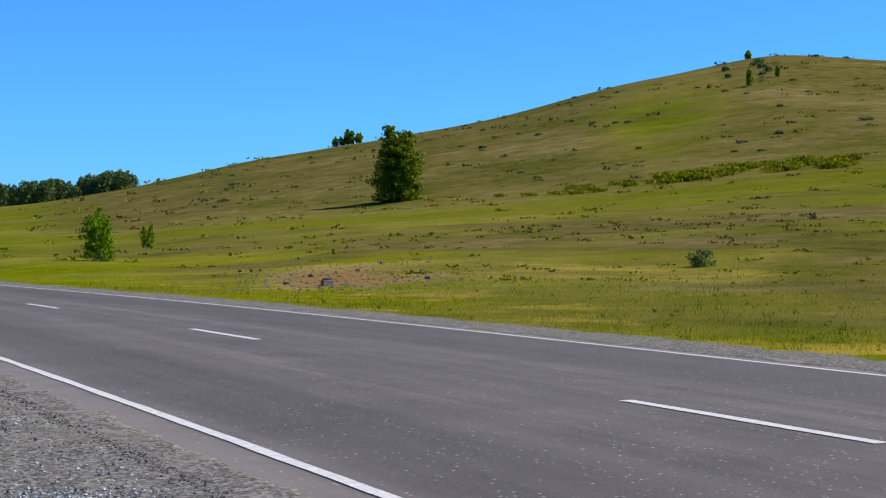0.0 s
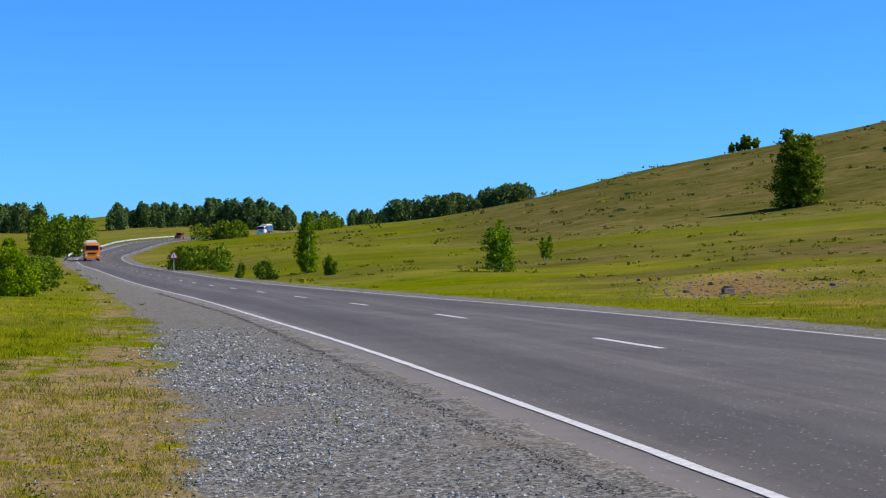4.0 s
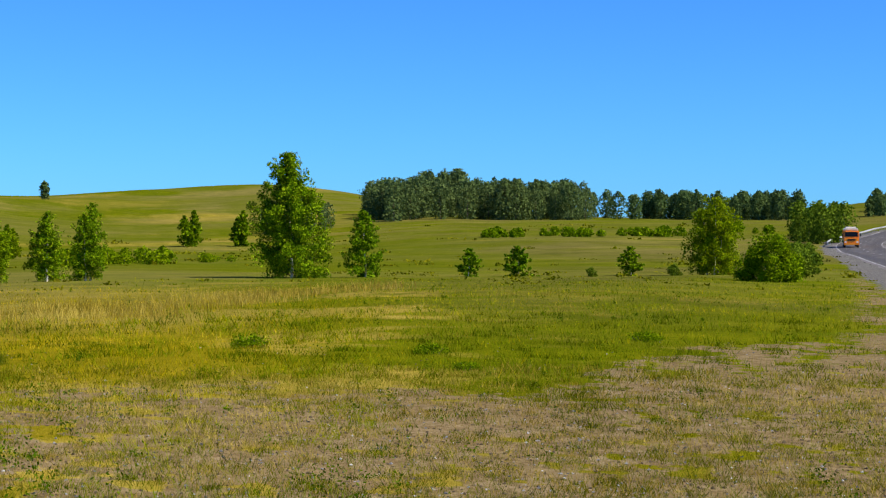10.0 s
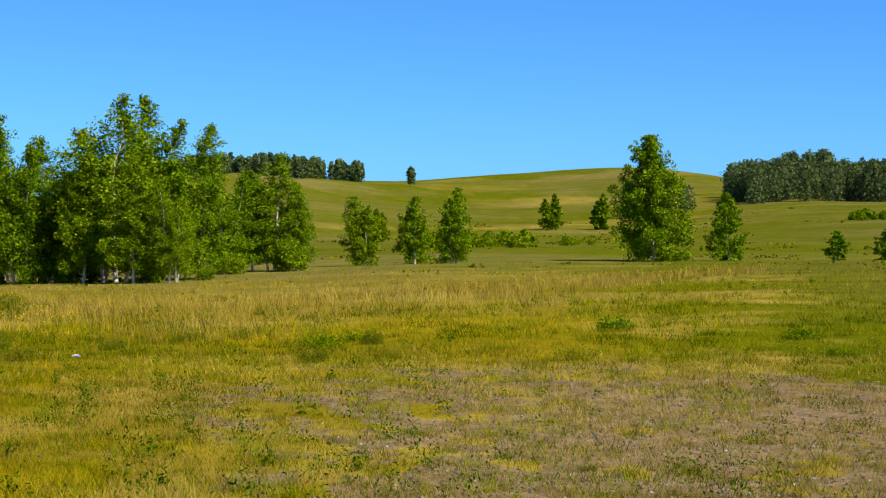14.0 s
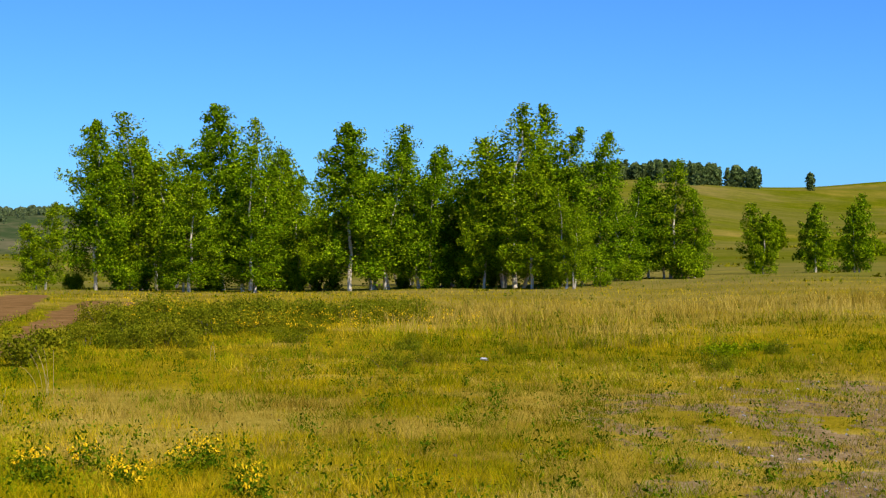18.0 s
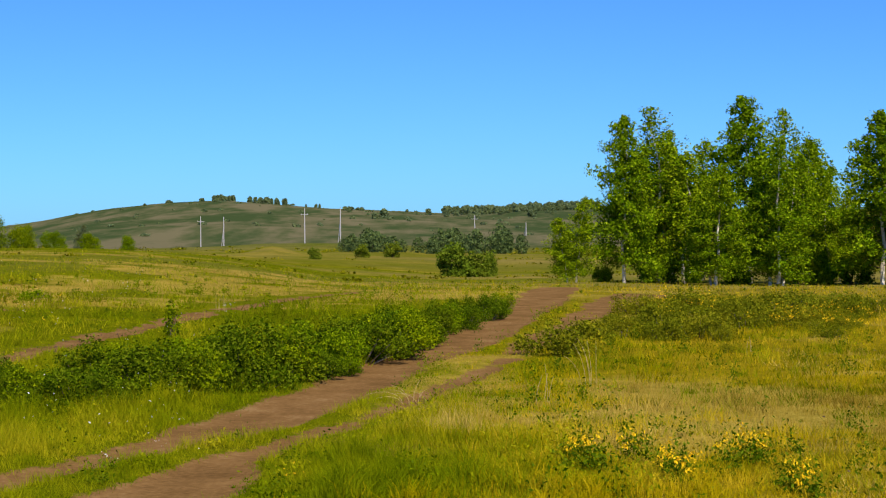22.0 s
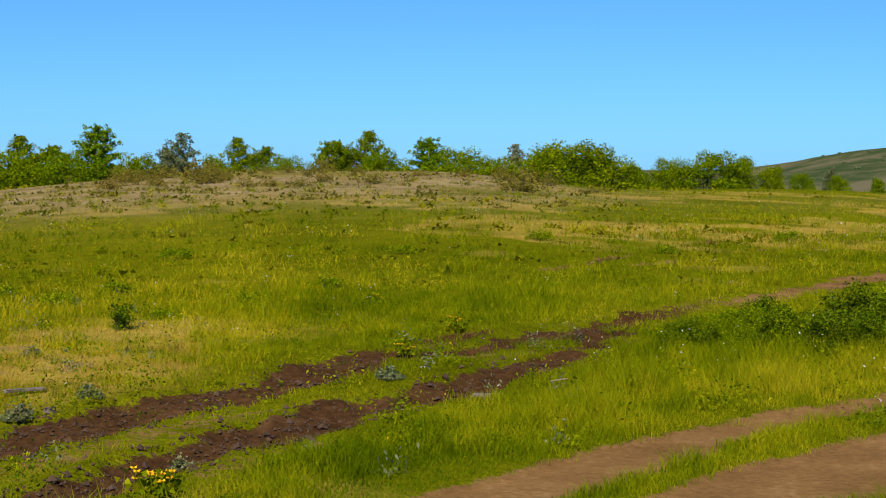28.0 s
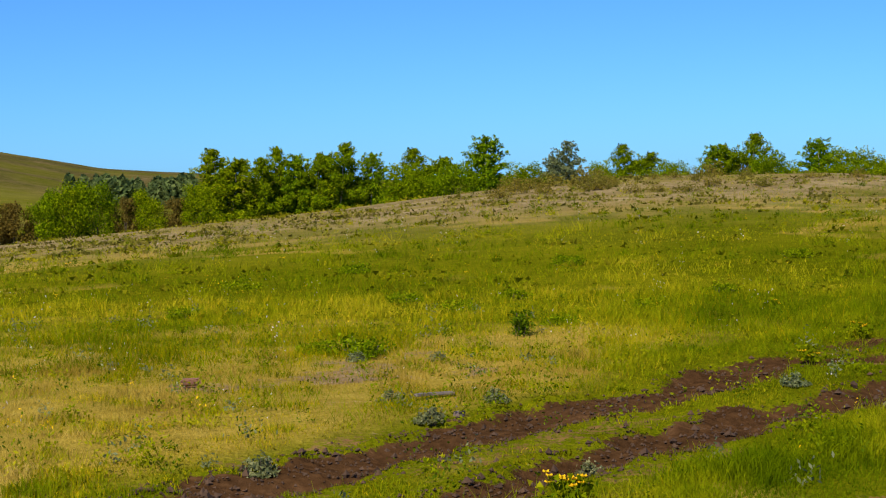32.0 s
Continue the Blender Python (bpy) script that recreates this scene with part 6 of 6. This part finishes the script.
# power line
def pole(label, arms):
    t = thing("power_pole", label, "power pole", group="power line")
    vs, fs = [], []
    tube(vs, fs, (0, 0, -0.5), (0, 0, 11.2), 0.19, 0.12, 10)
    if not arms:
        tube(vs, fs, (0, 0, 8.0), (0.0, 2.6, -0.4), 0.13, 0.15, 8)
    o = new("shaft", mesh_of("shaft", vs, fs, M_POLE, True))
    o.parent = t
    if arms:
        arm = part("cross_arm", blocks((0, 0, 9.3, 2.4, 0.12, 0.14, 0.02)), M_POLE, t)
        for k in (-1.1, 0, 1.1):
            part("insulator", blocks((k, 0, 9.48, 0.12, 0.12, 0.24, 0.04)), M_SIGNWHITE, arm)
    else:
        part("cap", blocks((0, 0, 11.25, 0.30, 0.30, 0.16, 0.03)), M_POLE, t)
    return t


ARMED, PLAIN = pole("tall concrete power pole with a cross arm", True), pole("tall plain concrete power pole with a raking strut", False)
for k, (az_, d_, base, top, ob) in enumerate(((97.55, 560, -0.61, 0.50, ARMED), (96.72, 556, -0.62, 0.47, PLAIN), (93.78, 520, -0.44, 0.78, ARMED), (92.47, 530, -0.38, 0.80, PLAIN), (87.53, 600, -0.53, 0.48, ARMED), (85.64, 640, -0.64, 0.20, PLAIN))):
    px, py = polar(az_, d_)
    zg = ground_at(px, py)
    h_ = EYE + d_ * math.tan(math.radians(top)) - zg
    m = pose(px, py, zg, 0, 0, az_ + (20 if k % 2 else -15))
    made = ob if k < 2 else copy_thing(ob, m)
    made.matrix_basis = m @ Matrix.Diagonal((1, 1, h_ / 11.2, 1))


# ---- small things lying about ----
M_BOARD = plain("weathered_board", (0.11, 0.09, 0.07), (0.22, 0.19, 0.15), 20, 0.9, 0, 0.5)
M_STALK = plain("dry_stalk", (0.28, 0.22, 0.09), (0.42, 0.34, 0.16), 20, 0.9)
M_SCRAP = plain("white_litter", (0.62, 0.62, 0.60), (0.78, 0.78, 0.76), 8, 0.6)


def lying(name, label, category, az_, d_, bm, material, turn=0.0, lift=0.0):
    """One small thing set on the ground."""
    px, py = polar(az_, d_)
    me = bpy.data.meshes.new(name)
    bm.to_mesh(me)
    bm.free()
    me.materials.append(material)
    o = new(name, me)
    o.matrix_basis = pose(px, py, ground_at(px, py) + lift, 0, 0, turn)
    return tagged(o, label, category)


def rough_block(seed, sx, sy, sz, amount=0.12):
    """A broken lump: a bevelled block with its corners knocked about."""
    rng = random.Random(seed)
    bm = box(bmesh.new(), 0, 0, sz * 0.4, sx, sy, sz, min(sx, sy, sz) * 0.22)
    for v in bm.verts:
        v.co += Vector((rng.uniform(-1, 1) * sx, rng.uniform(-1, 1) * sy, rng.uniform(-1, 1) * sz)) * amount
    return bm


lying("board", "grey weathered board lying beside the muddy track", "board", 132.0, 9.1, rough_block(1, 0.22, 0.045, 0.015, 0.05), M_BOARD, 148, 0.015)
M_BRICK = plain("broken_brick", (0.13, 0.060, 0.032), (0.25, 0.125, 0.070), 14, 0.9, 0, 0.5)
lying("broken_brick", "reddish broken brick in the dry grass", "brick", 140.3, 9.9, rough_block(2, 0.11, 0.06, 0.045, 0.10), M_BRICK, 136, 0.015)
lying("stick", "pale dry stick leaning in the grass", "stick", 113.7, 8.8, rough_block(3, 0.14, 0.007, 0.007, 0.03), M_STALK, 160, 0.07)
lying("board", "short grey board in the mud between the ruts", "board", 116.2, 8.95, rough_block(4, 0.16, 0.05, 0.02, 0.05), M_BOARD, 105, 0.015)
lying("litter_scrap", "small scrap of white litter in the grass", "litter", 69.26, 14.7, rough_block(5, 0.06, 0.04, 0.02, 0.2), M_SCRAP, 40, 0.06)
lying("stone", "small pale stone at the edge of the mud", "stone", 131.3, 8.46, rough_block(6, 0.06, 0.045, 0.03), M_RUBBLE, 10)
lying("rock", "brownish rock at the foot of the eroded bank", "rock", 4.2, 52, rough_block(7, 0.42, 0.30, 0.25), M_RUBBLE, 30)
for k in range(6):
    lying("rock", "brownish broken rock on the eroded bank", "rock", 0.5 + 1.3 * k + 0.4 * (k % 2), 54 + 5 * ((k * 7) % 4), rough_block(10 + k, 0.2, 0.16, 0.12), M_RUBBLE, 57 * k)


def flower_clump(az_, d_, seed, blooms):
    """Yellow flowers on short leafy stalks."""
    rng = np.random.default_rng(seed)
    px, py = polar(az_, d_)
    t = thing("flower_clump", "clump of yellow wild flowers in the grass", "flowers", px, py, ground_at(px, py), 0, "yellow flower clumps")
    vs, fs, pts, ns = [], [], [], []
    for _ in range(blooms):
        a, r_ = rng.uniform(0, 6.28), rng.uniform(0.01, 0.09)
        top = np.array([math.cos(a) * r_, math.sin(a) * r_, rng.uniform(0.05, 0.10)])
        tube(vs, fs, (top[0] * 0.4, top[1] * 0.4, -0.02), top, 0.0025, 0.002, 4)
        pts.append(top)
    o = new("stalkwork", mesh_of("stalkwork", vs, fs, M_LUSH))
    o.parent = t
    for top in pts:
        bm = bmesh.new()
        hub = bm.verts.new((*top,))
        ring = [bm.verts.new((top[0] + 0.019 * (1 if k % 2 else 0.7) * math.cos(k * math.pi / 5), top[1] + 0.019 * (1 if k % 2 else 0.7) * math.sin(k * math.pi / 5), top[2] + (0.010 if k % 2 else 0.004))) for k in range(10)]
        for k in range(10):
            bm.faces.new((hub, ring[k], ring[(k + 1) % 10]))
        part("blossom", bm, M_YELLOW, t)
    lv, lf = leaf_triangles(rng, np.abs(rng.normal(0, 1, (90, 3))) * (0.0, 0.0, 0.04) + rng.normal(0, 0.05, (90, 3)) * (1, 1, 0) + (0, 0, 0.02), rng.normal(0, 1, (90, 3)), 0.016)
    o = new("foliage", mesh_of("foliage", lv, lf, M_LUSH))
    o.parent = t


for k, (az_, d_, n_) in enumerate(((128.3, 6.4, 14), (118.7, 10.75, 6), (116.7, 12.2, 6), (119.4, 14.5, 3), (128.6, 22, 4))):
    flower_clump(az_, d_, 300 + k, n_)
SAGE = bush(66, 0.11, 0.16, 500, 0.009, leaf_mat=M_GREY_LEAF, label="silvery grey-green sage plant at the edge of the mud", group="sage plants", name="sage_plant")
for k, (az_, d_, s_) in enumerate(((132.4, 8.3, 1.1), (138.5, 7.3, 1.15), (119.5, 9.35, 1.0), (129.9, 8.9, 1.0), (127.2, 7.15, 0.9), (133.6, 9.0, 0.9), (131.6, 10.9, 0.9), (134.4, 11.0, 0.9))):
    stand(SAGE, az_, d_, 61 * k, s_, group="sage plants")
CLUMP = [bush(67 + k, 0.15, 0.48, 1100, 0.011, leaf_mat=M_SHRUB, label="low leafy green clump in the meadow grass", group="meadow clumps", name="meadow_plant") for k in range(2)]
for k, (az_, d_, s_) in enumerate(((134.2, 11.3, 1.1), (135.6, 11.6, 0.8), (130.4, 14.6, 1.0), (126.9, 13.2, 0.8), (132.2, 15.8, 0.9), (128.4, 16.0, 1.0), (140.0, 15.0, 0.9), (137.8, 18.5, 1.1), (123.6, 14.8, 0.8), (121.0, 16.5, 0.9), (126.0, 20.5, 1.1), (133.6, 21.0, 1.1),
                                   (118.0, 21.0, 1.0), (113.0, 24.0, 1.1), (108.5, 22.0, 1.0), (104.0, 26.0, 1.2), (60.5, 16.5, 1.2), (59.2, 17.6, 0.9), (49.6, 19.5, 1.2), (43.0, 17.8, 1.0), (41.8, 15.6, 0.7), (35.0, 21.0, 1.1))):
    stand(CLUMP[k % 2], az_, d_, 73 * k, s_, group="meadow clumps")


def feather_tuft(az_, d_, seed, stalks, height, arch):
    """A tuft of long pale grass stalks that arch over to one side."""
    rng = np.random.default_rng(seed)
    px, py = polar(az_, d_)
    t = thing("feather_grass_tuft", "tuft of long pale arching feather grass by the dirt road", "grass", px, py, ground_at(px, py), az_, "pale feather grass tufts")
    for _ in range(stalks):
        vs, fs = [], []
        h, lean = height * rng.uniform(0.6, 1.0), arch * rng.uniform(-0.4, 1.2)
        x0, y0 = rng.normal(0, 0.05, 2)
        prev = np.array([x0, y0, -0.02])
        for k in range(1, 7):
            u = k / 6
            p = np.array([x0 + lean * h * u ** 1.8, y0 + 0.2 * lean * h * u, h * (u - 0.42 * abs(lean) * u ** 3)])
            tube(vs, fs, prev, p, 0.0015 * (1.15 - 0.5 * u), 0.0015 * (1.05 - 0.5 * u), 4)
            prev = p
        o = new("stalk", mesh_of("stalk", vs, fs, M_PALE))
        o.parent = t


M_PALE = plain("pale_grass_stalks", (0.34, 0.26, 0.09), (0.52, 0.42, 0.19), 20, 0.8)
for k, (az_, d_, n_, h_, lean_) in enumerate(((91.5, 11.2, 9, 0.20, -1.3), (85.2, 12.2, 6, 0.42, -0.45), (86.6, 11.0, 4, 0.30, 0.2), (97.6, 23.5, 6, 0.32, 0.1), (79.0, 15.5, 3, 0.24, -0.4))):
    feather_tuft(az_, d_, 400 + k, n_, h_, lean_)
